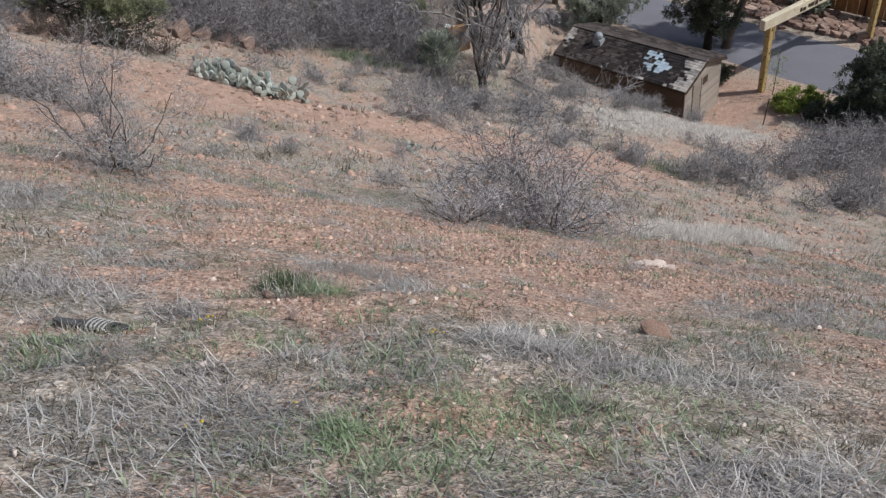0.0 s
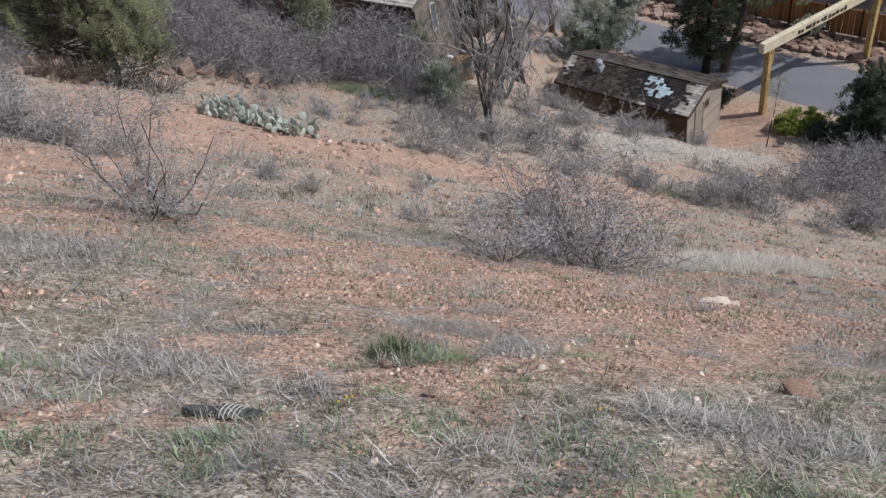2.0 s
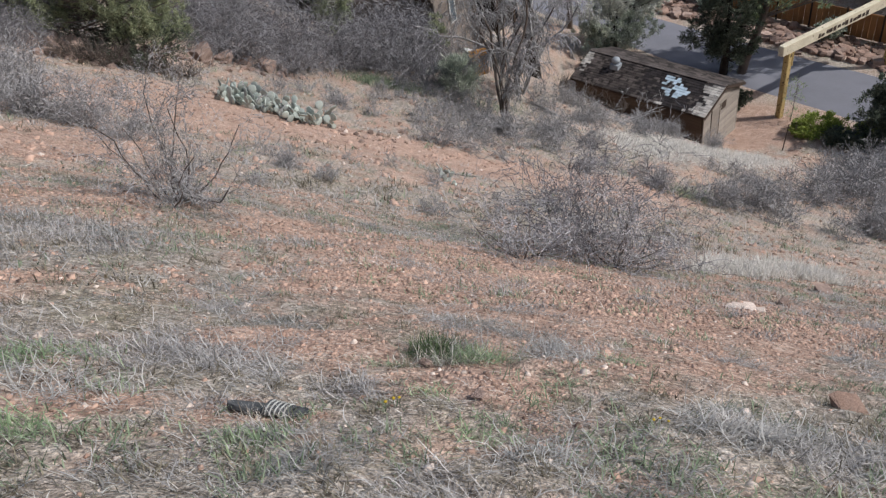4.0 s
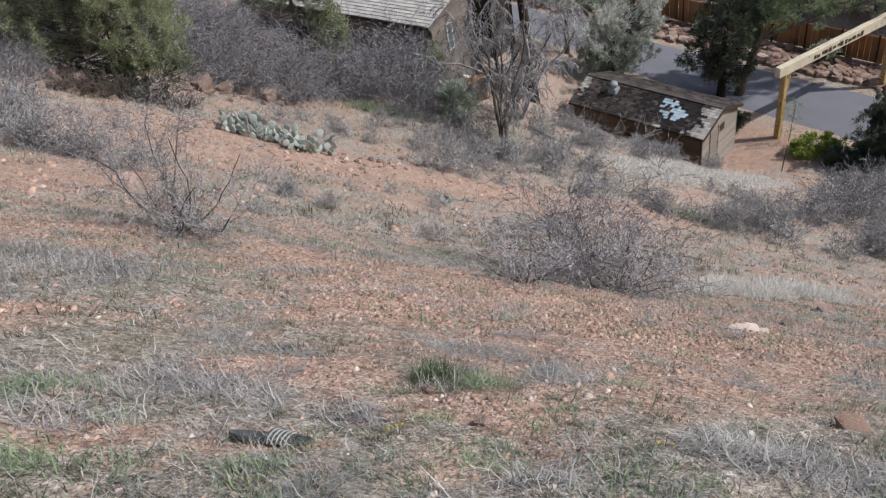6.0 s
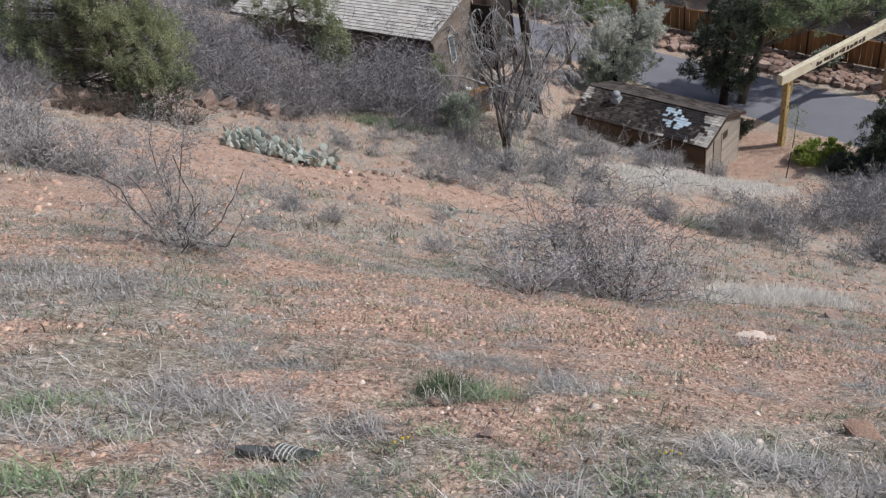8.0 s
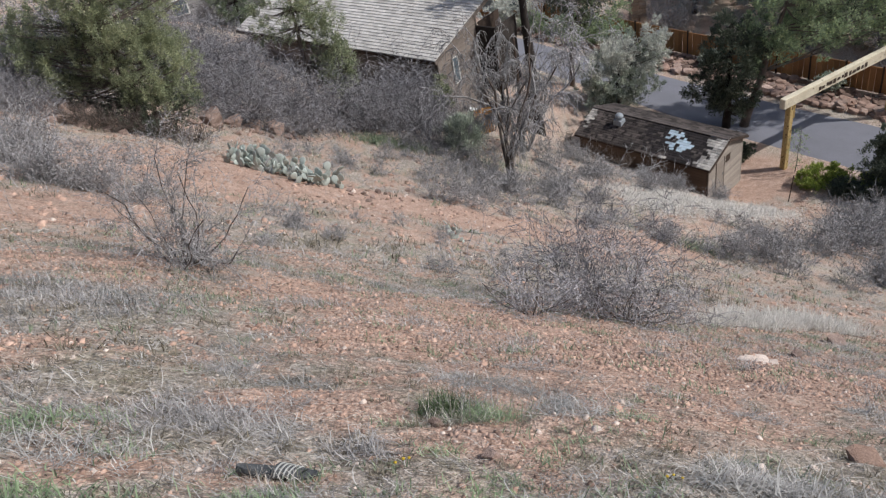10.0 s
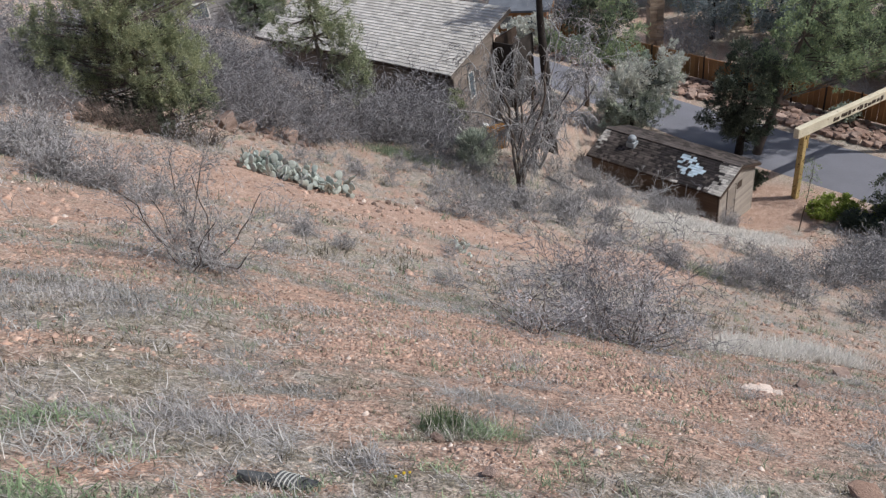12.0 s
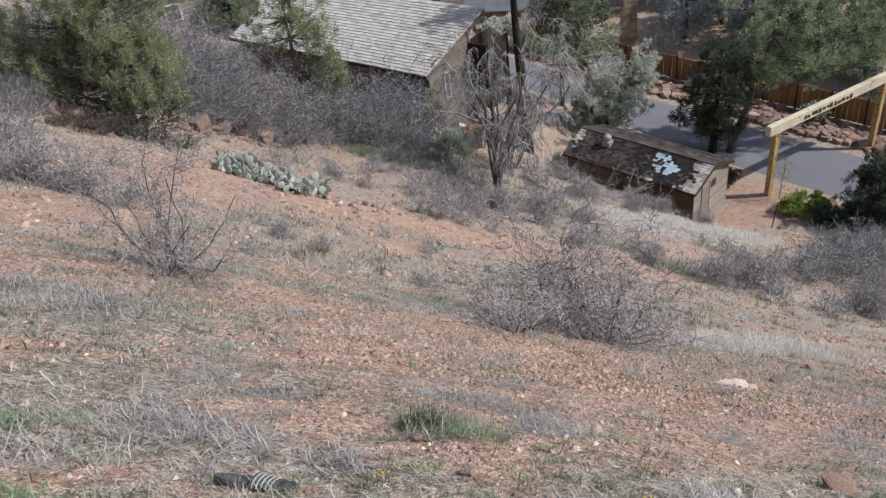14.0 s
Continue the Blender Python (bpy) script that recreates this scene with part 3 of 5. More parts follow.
part("wall", a_box((HL - 7.9, 2 * HS - 5.0, 6.5), (HL / 2 - 3.55, HS + 1.95, -3.32)), HOUSE_WALL, house)
part("wall", a_box((7.0, 0.12, 1.5), (HL - 3.9, 4.4, 0.62)), HOUSE_WALL, house)
boarded(house, Matrix.Translation((0.3, 0.5, 0)), HL - 0.6, -4.2, -0.1, 0.25, HOUSE_WALL)
rake = lambda z: (0, 3.6) if z < 0 else (HS * z / HR, 3.6)
boarded(house, Matrix.Translation((HL - 0.3, 0.5, 0)) @ Matrix.Rotation(math.pi / 2, 4, "Z"), 3.6, -5.0, 1.1, 0.25, HOUSE_WALL, rake)
bm = bmesh.new()
tri = [bm.verts.new(p) for p in ((HL - 0.42, 0.5, -0.1), (HL - 0.42, 4.45, -0.1), (HL - 0.42, 4.45, HR * 4.45 / HS - 0.16))]
bm.faces.new(tri)
bmesh.ops.extrude_face_region(bm, geom=bm.faces[:])
part("gable", bm, HOUSE_WALL, house)
for d in ((0.5, 0.0),):
    part("corner_trim", a_box((0.12, 0.12, 4.9), (HL - 0.28, 0.48, -2.5), bevel=0.01), HOUSE_WALL, house)
win = part("window", a_box((0.06, 0.42, 1.45), (HL - 0.22, 1.88, -1.27), bevel=0.01), DARK_WOOD, house)
for y in (1.66, 2.10):
    part("frame", a_box((0.07, 0.07, 1.55), (HL - 0.2, y, -1.27), bevel=0.008), WHITE, win)
for z in (-0.53, -2.02):
    part("frame", a_box((0.07, 0.5, 0.07), (HL - 0.2, 1.88, z), bevel=0.008), WHITE, win)
part("pane", a_box((0.02, 0.38, 1.4), (HL - 0.185, 1.88, -1.27)), GLASS, win)
part("roof_deck", slope_deck(0, HL, 0, HS, 0, HR, 0.14), DARK_WOOD, house)
part("roof_deck", slope_deck(0, HL - 7.2, 2 * HS, -HS, 0, HR, 0.14), DARK_WOOD, house)
part("fascia", a_box((HL, 0.04, 0.18), (HL / 2, -0.02, -0.06)), DARK_WOOD, house)
part("barge_board", a_box((0.05, math.hypot(HS, HR), 0.2), (HL + 0.025, HS / 2, HR / 2 - 0.09), Matrix.Rotation(math.atan2(HR, HS), 4, "X")), HOUSE_WALL, house)
# A small sunken deck with solid dark rails beside the gable.
part("deck_floor", a_box((1.3, 1.7, 0.12), (HL + 0.4, 5.0, -0.8)), DARK_WOOD, house)
part("deck_rail", a_box((0.09, 2.0, 1.2), (HL + 1.05, 5.15, -0.25), bevel=0.01), BARK_AND_SHADE, house)
part("deck_rail", a_box((1.3, 0.09, 1.2), (HL + 0.4, 4.15, -0.25), bevel=0.01), BARK_AND_SHADE, house)
part("deck_wall", a_box((0.06, 2.0, 1.5), (HL - 0.25, 5.4, -0.3)), DARK_WOOD, house)
# Near-black panels added in place of the shadow under the deck.
part("deck_skirt", a_box((0.07, 2.0, 2.6), (HL + 1.0, 5.15, -2.2)), BARK_AND_SHADE, house)
part("deck_skirt", a_box((1.25, 0.07, 2.6), (HL + 0.35, 4.18, -2.2)), BARK_AND_SHADE, house)
for dy in (4.2, 5.8):
    part("deck_post", a_box((0.14, 0.14, 5.4), (HL + 1.0, dy, -3.5)), DARK_WOOD, house)

# ---- gate over the lane ----
gate = thing("ranch_gate", Matrix.Translation((20.0, 39.36, -26.2)), "tall yellow timber gateway with a cream beam over the lane", "gate")
GD = Vector((8.6, 4.15, 0))
GA = math.atan2(GD.y, GD.x)
turn = Matrix.Rotation(GA, 4, "Z")
for k in (0.0, 1.0):
    p = part("post", a_box((0.34, 0.34, 5.3), GD * k + Vector((0, 0, 2.3)), turn, 0.03), POST_WOOD, gate)
    part("brace", a_box((0.09, 0.3, 0.9), GD * k + turn @ Vector((0.26, 0, 4.3)), turn, 0.015), POST_WOOD, gate)
beam = part("beam", a_box((GD.length + 2.4, 0.36, 0.62), GD * 0.5 + Vector((0, 0, 5.06)) + turn @ Vector((0.5, 0, 0)), turn, 0.03), BEAM_WOOD, gate, "long cream painted beam with dark faded lettering")
g = random.Random(3)
x = 2.2
while x < 6.4:
    w = g.uniform(0.12, 0.3)
    part("letter", a_box((w, 0.02, g.uniform(0.16, 0.3)), turn @ Vector((x, -0.19, 5.02 + g.uniform(-0.04, 0.04))), turn), DARK_WOOD, beam)
    x += w + g.uniform(0.06, 0.14)
stake = thing("stake", Matrix.Translation((18.5, 35.3, gz(18.5, 35.3))), "thin rusty metal stake in bare soil", "stake")
part("rod", a_box((0.05, 0.05, 1.8), (0, 0, 0.8), Matrix.Rotation(0.08, 4, "Y"), 0.01), DARK_WOOD, stake)

# ---- fence along the far side of the lane ----
def fence_section(s, n):
    x, y = road_place(s, n)
    m = frame_at(x, y, float(hill(x, y)), along[0], along[1])
    ob = thing("fence_section", m, "orange-brown solid timber fence section with a dark post", "fence", "fence along the lane")
    part("post", a_box((0.13, 0.13, 2.15), (0, 0, 0.95), bevel=0.015), DARK_WOOD, ob)
    for i in range(6):
        part("plank", a_box((0.375, 0.04, 1.75), (0.27 + i * 0.39, 0.02 * (i % 2), 0.95), bevel=0.008), FENCE_WOOD, ob)
    part("rail", a_box((2.35, 0.06, 0.09), (1.25, 0.0, 1.85), bevel=0.01), FENCE_WOOD, ob)
    return ob


first = fence_section(-14.0, 52.2)
for i in range(1, 26):
    s = -14.0 + 2.45 * i
    x, y = road_place(s, 52.2)
    copy_thing(first, frame_at(x, y, float(hill(x, y)), along[0], along[1]))


# ---- beyond the lane ----
def far_house(x, y, turn_deg, length, deep, high, rise, wall, roof, label):
    """A house seen as wall and roof above a fence: walls, roof slopes and a door-height window on its front."""
    z = gz(x, y) - 0.3
    ob = thing("house", pose(x, y, z, 0, 0, turn_deg), label, "house")
    part("wall", a_box((length, deep, high), (0, 0, high / 2)), wall, ob)
    for sy in (-1, 1):
        part("roof", slope_deck(-length / 2 - 0.5, length / 2 + 0.5, sy * (deep / 2 + 0.6), -sy * (deep / 2 + 0.6), high - 0.1, rise, 0.2), roof, ob)
    boarded(ob, Matrix.Translation((-length / 2, -deep / 2, 0)), length, 0.0, high - 0.1, 0.26, wall)
    bm = bmesh.new()
    for sx in (-1, 1):
        tri = [bm.verts.new(p) for p in ((sx * length / 2, -deep / 2, high), (sx * length / 2, deep / 2, high), (sx * length / 2, 0, high + rise * 0.85))]
        bm.faces.new(tri)
    part("gable", bm, wall, ob)
    for wx in (-length * 0.25, length * 0.25):
        w = part("window", a_box((1.2, 0.2, 1.2), (wx, -deep / 2 - 0.03, high * 0.55), bevel=0.01), WHITE, ob)
        part("pane", a_box((1.0, 0.03, 1.0), (wx, -deep / 2 - 0.135, high * 0.55)), GLASS, w)
    return ob


far_house(9.3, 76.5, -20, 5.2, 7, 3.0, 1.2, FENCE_WOOD, BLUE_ROOF, "orange timber house with a blue-grey roof behind trees")
far_house(13.4, 78.5, -20, 4.2, 5, 1.9, 0.9, FENCE_WOOD, BLUE_ROOF, "low orange timber house with a blue-grey roof behind trees")
far_house(-15.6, 60.5, 20, 8, 6, 4.2, 1.8, GREY_WALL, SHINGLE_ALL, "grey clapboard house half hidden by junipers")
chimney = thing("stone_pillar", Matrix.Translation((18.95, 66.0, gz(18.95, 66.0) - 0.3)), "tall tan rubble stone pillar with a pale cap", "pillar")
g = random.Random(12)
for i in range(15):
    for sx in (-0.32, 0.32):
        part("stone", a_box((0.66 + g.uniform(-0.08, 0.06), 1.1 + g.uniform(-0.06, 0.06), 0.34), (sx + g.uniform(-0.03, 0.03), 0, 0.17 + i * 0.345), Matrix.Rotation(g.uniform(-0.03, 0.03), 4, "Z"), 0.04), TAN_STONE, chimney)
part("cap", a_box((1.5, 1.3, 0.2), (0, 0, 5.28), bevel=0.03), WHITE, chimney)
# A plain white box added in place of a half-hidden white vehicle.
white_box = thing("utility_box", Matrix.Translation((19.1, 60.0, gz(19.1, 60.0) - 0.1)), "plain white box in place of a half-hidden white vehicle", "utility box")
part("case", a_box((0.55, 0.4, 1.6), (0, 0, 0.8), bevel=0.04), WHITE, white_box)
part("lid", a_box((0.62, 0.48, 0.1), (0, 0, 1.65), bevel=0.03), WHITE, white_box)

# A box with an open orange door below the house.
cab = thing("storage_box", pose(2.0, 38.4, gz(2.0, 38.4), 0, 0, -20), "dark storage box with an open orange plywood door", "storage box")
part("body", a_box((1.0, 0.8, 1.0), (-0.2, 0.3, 0.5), bevel=0.02), DARK_WOOD, cab)
door = part("door", a_box((1.0, 0.05, 1.5), (0.6, -0.2, 1.0), Matrix.Rotation(0.5, 4, "Z"), 0.01), ORANGE, cab, "open orange plywood door")
part("batten", a_box((0.9, 0.04, 0.08), (0.6, -0.25, 1.4), Matrix.Rotation(0.5, 4, "Z"), 0.01), ORANGE, door)
lamp = part("lid", a_box((0.7, 0.4, 0.06), (0.1, 0.2, 1.45), Matrix.Rotation(0.25, 4, "Y"), 0.02), WHITE, cab, "white curved lid")
part("hinge_post", a_box((0.06, 0.06, 1.5), (0.4, 0.3, 0.75)), DARK_WOOD, cab)

# ---- rocks ----
def rock_data(seed, mat):
    g = np.random.default_rng(seed)
    bm = bmesh.new()
    for k in range(34):
        d = g.normal(0, 1, 3)
        d /= np.linalg.norm(d)
        q = np.sign(d) * np.abs(d) ** 0.45 * 0.42 * g.uniform(0.78, 1.15)
        q[2] = round(q[2] / 0.17) * 0.17 + g.normal(0, 0.012)
        bm.verts.new(q)
    made = bmesh.ops.convex_hull(bm, input=bm.verts[:])
    bmesh.ops.delete(bm, geom=[v for v in made["geom_interior"] if isinstance(v, bmesh.types.BMVert)], context="VERTS")
    return bm_data("rock", bm, mat)


ROCKS = [rock_data(s, STONE_ONE) for s in range(6)]
PALE_ROCKS = [rock_data(s, PALE_STONE) for s in range(20, 23)]


def rock(x, y, size, label="rough red sandstone boulder on the slope", group="", data=None, flat=0.7, seed=0, sink=0.25):
    g = random.Random(seed * 77 + int(x * 31) + int(y * 17))
    ob = new("rock", data or ROCKS[g.randrange(len(ROCKS))])
    sx, sy, sz = size * g.uniform(0.8, 1.3), size * g.uniform(0.7, 1.1), size * flat * g.uniform(0.8, 1.15)
    ob.matrix_basis = Matrix.LocRotScale((x, y, gz(x, y) + sz * (0.5 - sink)), Euler((g.uniform(-0.2, 0.2), g.uniform(-0.2, 0.2), g.uniform(0, 6.3))), (sx, sy, sz))
    return tagged(ob, label, "rock", group)


# ---- shrubs and trees ----
def twig_shrub(name, x, y, label, seed, stems, length, spread, levels=4, kids=(1.6, 1.5, 1.2), r=0.012, mat=TWIG, fat=1.0, group="", category="shrub", lift=0.12, bend=0.25, lean=(0, 0), steps=4, low=None, thin=0.0016, shrink=0.62, far=False, clear=0):
    """Each main stem is a part; the fine twigs are one mass."""
    ob = thing(name, Matrix.Translation((x, y, gz(x, y))), label, category, group)
    segs = grow(seed, stems, length, spread, levels, kids, bend, lift, r, steps, lean=lean, thin=thin, shrink=shrink, clear=clear)
    for i in range(stems):
        mesh_part("stem", *seg_mesh(segs[0][i * steps : (i + 1) * steps], fat=fat), low or mat, ob)
    if far:
        tagged(mesh_part("branch_mass", *seg_mesh(segs[1], fat=fat), mat, ob), kind="stuff")
    tagged(mesh_part("twig_mass", *seg_mesh(sum(segs[2 if far else 1 :], []), fat=fat, thin=far), mat, ob), kind="stuff")
    return ob


def leafy(name, x, y, label, seed, parts, trunk, mats, leaf, category="tree", group="", limbs=10, bark=BARK_AND_SHADE, aspect=0.45, droop=0.0, z=None, tall=0.9, knobs=8):
    """A tree: a tapered trunk with limbs that reach into the crown, and clumps of small leaves. parts: (centre, radii, clumps, leaves each, clump radius, material)."""
    g = np.random.default_rng(seed)
    ob = thing(name, Matrix.Translation((x, y, gz(x, y) if z is None else z)), label, category, group)
    height, r, lean = trunk
    p0, p1, r0, r1 = [], [], [], []
    p, n = np.array([0, 0, -0.3]), 8
    spine = [p]
    for i in range(n):
        q = np.array([lean[0] * (i + 1) / n, lean[1] * (i + 1) / n, -0.3 + (height + 0.3) * (i + 1) / n]) + g.normal(0, 0.03 * height / n, 3)
        p0.append(spine[-1]), p1.append(q), r0.append(r * (1 - 0.85 * i / n)), r1.append(r * (1 - 0.85 * (i + 1) / n))
        spine.append(q)
    mesh_part("trunk", *swept(spine, r0 + r1[-1:], 8), bark, ob, smooth=True)
    lv, lf, base = {}, {}, {}
    for centre, radii, nc, per, cr, mi in parts:
        pl, out, cs = clumps(g, nc, per, centre, radii, cr, tall=tall, knobs=knobs)
        v, f = leaves(pl, out, leaf, g, aspect, droop)
        lv.setdefault(mi, []).append(v), lf.setdefault(mi, []).append(f + base.get(mi, 0))
        base[mi] = base.get(mi, 0) + len(v)
        for c in cs[g.permutation(len(cs))[: limbs]]:
            k = min(max(np.searchsorted([s[2] for s in spine], c[2] - 0.35 * np.hypot(*(c[:2] - spine[-1][:2]))), 1), n)
            a = spine[k]
            m = (a + c) / 2 + g.normal(0, 0.12, 3) + np.array([0, 0, -0.1])
            rr = r * 0.28 * (1 - 0.6 * k / n) + 0.008
            mesh_part("limb", *swept([a, m, c], [rr, rr * 0.6, rr * 0.25], 4), bark, ob)
    for mi in lv:
        mesh_part("crown", np.concatenate(lv[mi]), np.concatenate(lf[mi]), mats[mi], ob)
    return ob


# Bare bushes on the open slope.
twig_shrub("bush", 0.85, 8.5, "bare grey twiggy bush with dark crooked stems on red gravel", 11, 13, 0.85, 1.4, 4, (1.1, 1.0, 0.8), 0.014, mat=TWIG_LIGHT, thin=0.0038, group="bare bushes", lift=(0.1, 0.05, 0.0, 0.0), bend=0.33, shrink=0.7, low=TWIG_DARK, far=True)
twig_shrub("bush", 2.3, 8.8, "tall bare grey twiggy bush on red gravel", 12, 17, 1.0, 1.35, 4, (1.1, 1.1, 0.8), 0.015, mat=TWIG_LIGHT, thin=0.0038, group="bare bushes", lift=(0.1, 0.06, 0.0, 0.0), bend=0.33, shrink=0.7, low=TWIG_DARK, far=True)
twig_shrub("bush", 2.25, 9.9, "tall bare purple-grey twiggy bush behind another", 13, 18, 1.6, 1.0, 4, (1.35, 1.4, 1.0), 0.016, mat=TWIG_PURPLE, thin=0.0042, group="bare bushes", lift=(0.1, 0.06, 0.0, 0.0), bend=0.33, shrink=0.7, far=True)
twig_shrub("bush", -3.35, 8.05, "open sprawling bush of dark thorny twigs", 118, 12, 1.65, 1.1, 4, (0.85, 1.0, 0.7), 0.015, mat=TWIG, low=TWIG_DARK, thin=0.003, group="bare bushes", bend=0.22, lift=(0.05, 0.05, 0.02, 0.0), steps=7, shrink=0.5, far=True)
twig_shrub("bush", -3.2, 8.0, "low grey dead bush under thorny twigs", 24, 18, 0.5, 1.4, 3, (1.6, 1.6), 0.009, thin=0.0036, group="bare bushes", lift=0.04, bend=0.32)
SHRUB_A = twig_shrub("bush", 10.3, 23.6, "dense grey leafless shrub in dry grass", 15, 15, 0.85, 1.2, 4, (1.4, 1.6, 0.6), 0.014, thin=0.007, group="grey shrubs", lift=0.08, bend=0.3, shrink=0.72, far=True)
SHRUB_B = twig_shrub("bush", -0.1, 24.6, "dense grey leafless shrub in dry grass", 16, 13, 0.8, 1.1, 4, (1.4, 1.6, 0.6), 0.014, thin=0.007, group="grey shrubs", lift=0.08, bend=0.3, shrink=0.72, far=True)
THICK = twig_shrub("bush", -8.3, 33.5, "tall purple-grey leafless thicket bush", 17, 15, 2.5, 1.0, 4, (1.4, 1.6, 0.6), 0.03, thin=0.009, mat=TWIG_PURPLE, group="thicket", lift=(0.08, 0.0, -0.12, -0.15), bend=0.28, shrink=0.7, far=True)
THICK_B = twig_shrub("bush", -5.5, 34.8, "tall purple-grey leafless thicket bush", 18, 15, 2.4, 1.05, 4, (1.4, 1.6, 0.6), 0.03, thin=0.009, mat=TWIG_PURPLE, group="thicket", lift=(0.08, 0.0, -0.12, -0.15), bend=0.28, shrink=0.7, far=True)


def again(ob, x, y, size, high=1.0, seed=0):
    g = random.Random(seed + int(x * 13 + y * 7))
    return copy_thing(ob, Matrix.LocRotScale((x, y, gz(x, y) - 0.03), Euler((0, 0, g.uniform(0, 6.28))), (size, size, size * high)))


for x, y, s in ((8.0, 24.6, 0.7), (12.2, 24.4, 1.1), (15.5, 26.2, 1.3), (17.3, 27.2, 1.5), (19.0, 28.6, 1.4), (20.6, 30.2, 1.4), (16.2, 23.0, 1.0), (18.6, 25.6, 1.1), (-9.0, 16.3, 0.9), (-7.8, 15.9, 0.8), (-10.4, 17.8, 1.0),
                (-6.7, 15.0, 0.6), (-11.5, 20.0, 1.1), (2.6, 28.6, 0.9), (4.6, 29.0, 0.9), (6.5, 29.5, 0.8), (5.2, 24.8, 0.6), (-2.7, 14.6, 0.35), (-3.6, 15.2, 0.4), (14.0, 34.2, 0.8), (11.8, 35.0, 0.8), (9.8, 33.0, 0.7), (22.3, 31.0, 1.3), (24.0, 31.6, 1.3)):
    again(SHRUB_A if (x * 10) % 2 < 1 else SHRUB_B, x, y, s)
for x, y, s in ((-9.5, 35.2, 0.85), (-7.0, 36.4, 0.8), (-4.6, 36.4, 0.7), (-3.0, 37.4, 0.65), (-1.6, 37.0, 0.6), (-0.6, 38.0, 0.6), (-11.4, 36.5, 1.0), (-6.2, 33.4, 0.8), (-3.6, 35.6, 0.75), (-15.0, 33.4, 1.0), (-17.5, 31.5, 1.0),
                (-18.5, 34.0, 1.2), (-16.0, 37.0, 1.2), (-12.5, 40.0, 1.0), (-9.5, 39.4, 0.8), (-14.0, 43.0, 1.1), (-17.0, 27.5, 0.6), (-14.8, 25.4, 0.45), (-16.5, 25.0, 0.5), (-20.0, 28.5, 0.8), (-16.0, 30.2, 0.9), (-15.0, 31.5, 1.0), (-18.0, 29.0, 0.8), (-14.5, 30.4, 0.8), (-0.6, 35.0, 0.5), (-8.8, 33.0, 0.6), (-11.0, 38.5, 0.8), (-9.8, 41.5, 0.75), (-8.2, 39.5, 0.6), (-13.0, 41.0, 1.0), (-12.4, 45.0, 0.9), (-10.6, 44.5, 0.7), (-15.5, 45.0, 1.1), (-17.5, 39.5, 1.1), (-15.6, 27.4, 0.55), (-14.4, 27.0, 0.5), (-13.6, 26.2, 0.4), (-3.6, 38.0, 0.95), (-2.6, 38.4, 1.0), (-1.7, 38.6, 0.95), (-0.8, 38.9, 0.95), (-0.2, 38.3, 0.8), (-2.0, 37.4, 0.8), (-3.0, 36.8, 0.75), (3.2, 42.8, 0.55)):
    again(THICK if (x * 10) % 2 < 1 else THICK_B, x, y, s)
# Dead brown brush at the foot of the juniper.
for i, (x, y) in enumerate(((-11.8, 26.5), (-11.2, 26.2), (-10.6, 26.4), (-10.1, 26.7), (-9.6, 27.0), (-9.1, 27.6), (-11.0, 27.0), (-12.3, 26.2))):
    twig_shrub("bush", x, y, "dead brown brush at the foot of a juniper", 160 + i, 11, 0.8, 1.1, 3, (1.3, 1.3), 0.016, mat=TWIG_DARK, thin=0.009, group="dead brush")
for i, (x, y, ln) in enumerate(((8.6, 39.3, 0.9), (10.0, 38.0, 0.8), (11.3, 36.9, 0.9), (7.4, 39.8, 0.9), (12.4, 36.0, 0.7))):
    twig_shrub("bush", x, y, "dead dark brush at the foot of a shed wall", 63 + i, 10, ln, 1.2, 3, (1.3, 1.3), 0.016, mat=TWIG_DARK, thin=0.008, group="dead brush")
# Fallen grey limbs before the shed.
for i, (x, y, ln, ax, ay) in enumerate(((6.9, 33.9, 2.6, 2.6, 0.1), (9.0, 34.4, 2.4, 2.4, 0.8))):
    twig_shrub("fallen_branch", x, y, "dead grey branch lying in dry grass", 70 + i, 3, ln, 0.9, 4, (0.4, 0.8, 0.6), 0.035, mat=TWIG_PALE, thin=0.008, group="fallen branches", category="branch", lift=(-0.09, -0.03, -0.06, 0.0), bend=0.16, steps=6, shrink=0.5, lean=(ax, ay))
log = thing("fallen_log", Matrix.Translation((4.75, 35.35, gz(4.75, 35.35) + 0.09)), "straight bleached log lying below a bare tree", "log")
mesh_part("stem", *swept([(0, 0, 0), (0.5, -0.85, gz(5.25, 34.5) - gz(4.75, 35.35) + 0.02), (0.95, -1.75, gz(5.7, 33.6) - gz(4.75, 35.35))], [0.085, 0.08, 0.06], 8), TWIG_PALE, log, smooth=True)
# The bare tree with pale limbs beside the shed.
twig_shrub("bare_tree", 2.95, 31.9, "leafless tree with several dark stems and pale weeping twigs", 25, 8, 7.0, 0.40, 4, (0.85, 1.5, 1.2), 0.085, mat=TWIG_PALE, thin=0.015, category="tree", clear=3, lift=(0.16, 0.04, -0.2, -0.3), bend=0.2, steps=8, low=TWIG_DARK, shrink=0.42, lean=(0.14, 0))
twig_shrub("bare_tree", 4.5, 37.0, "leafless tree with several pale stems and weeping twigs", 22, 5, 6.4, 0.3, 4, (0.8, 1.2, 1.0), 0.10, mat=TWIG_LIGHT, thin=0.016, category="tree", clear=2, lift=(0.08, 0.0, -0.25, -0.3), bend=0.24, steps=7, low=TWIG_PALE, shrink=0.5)

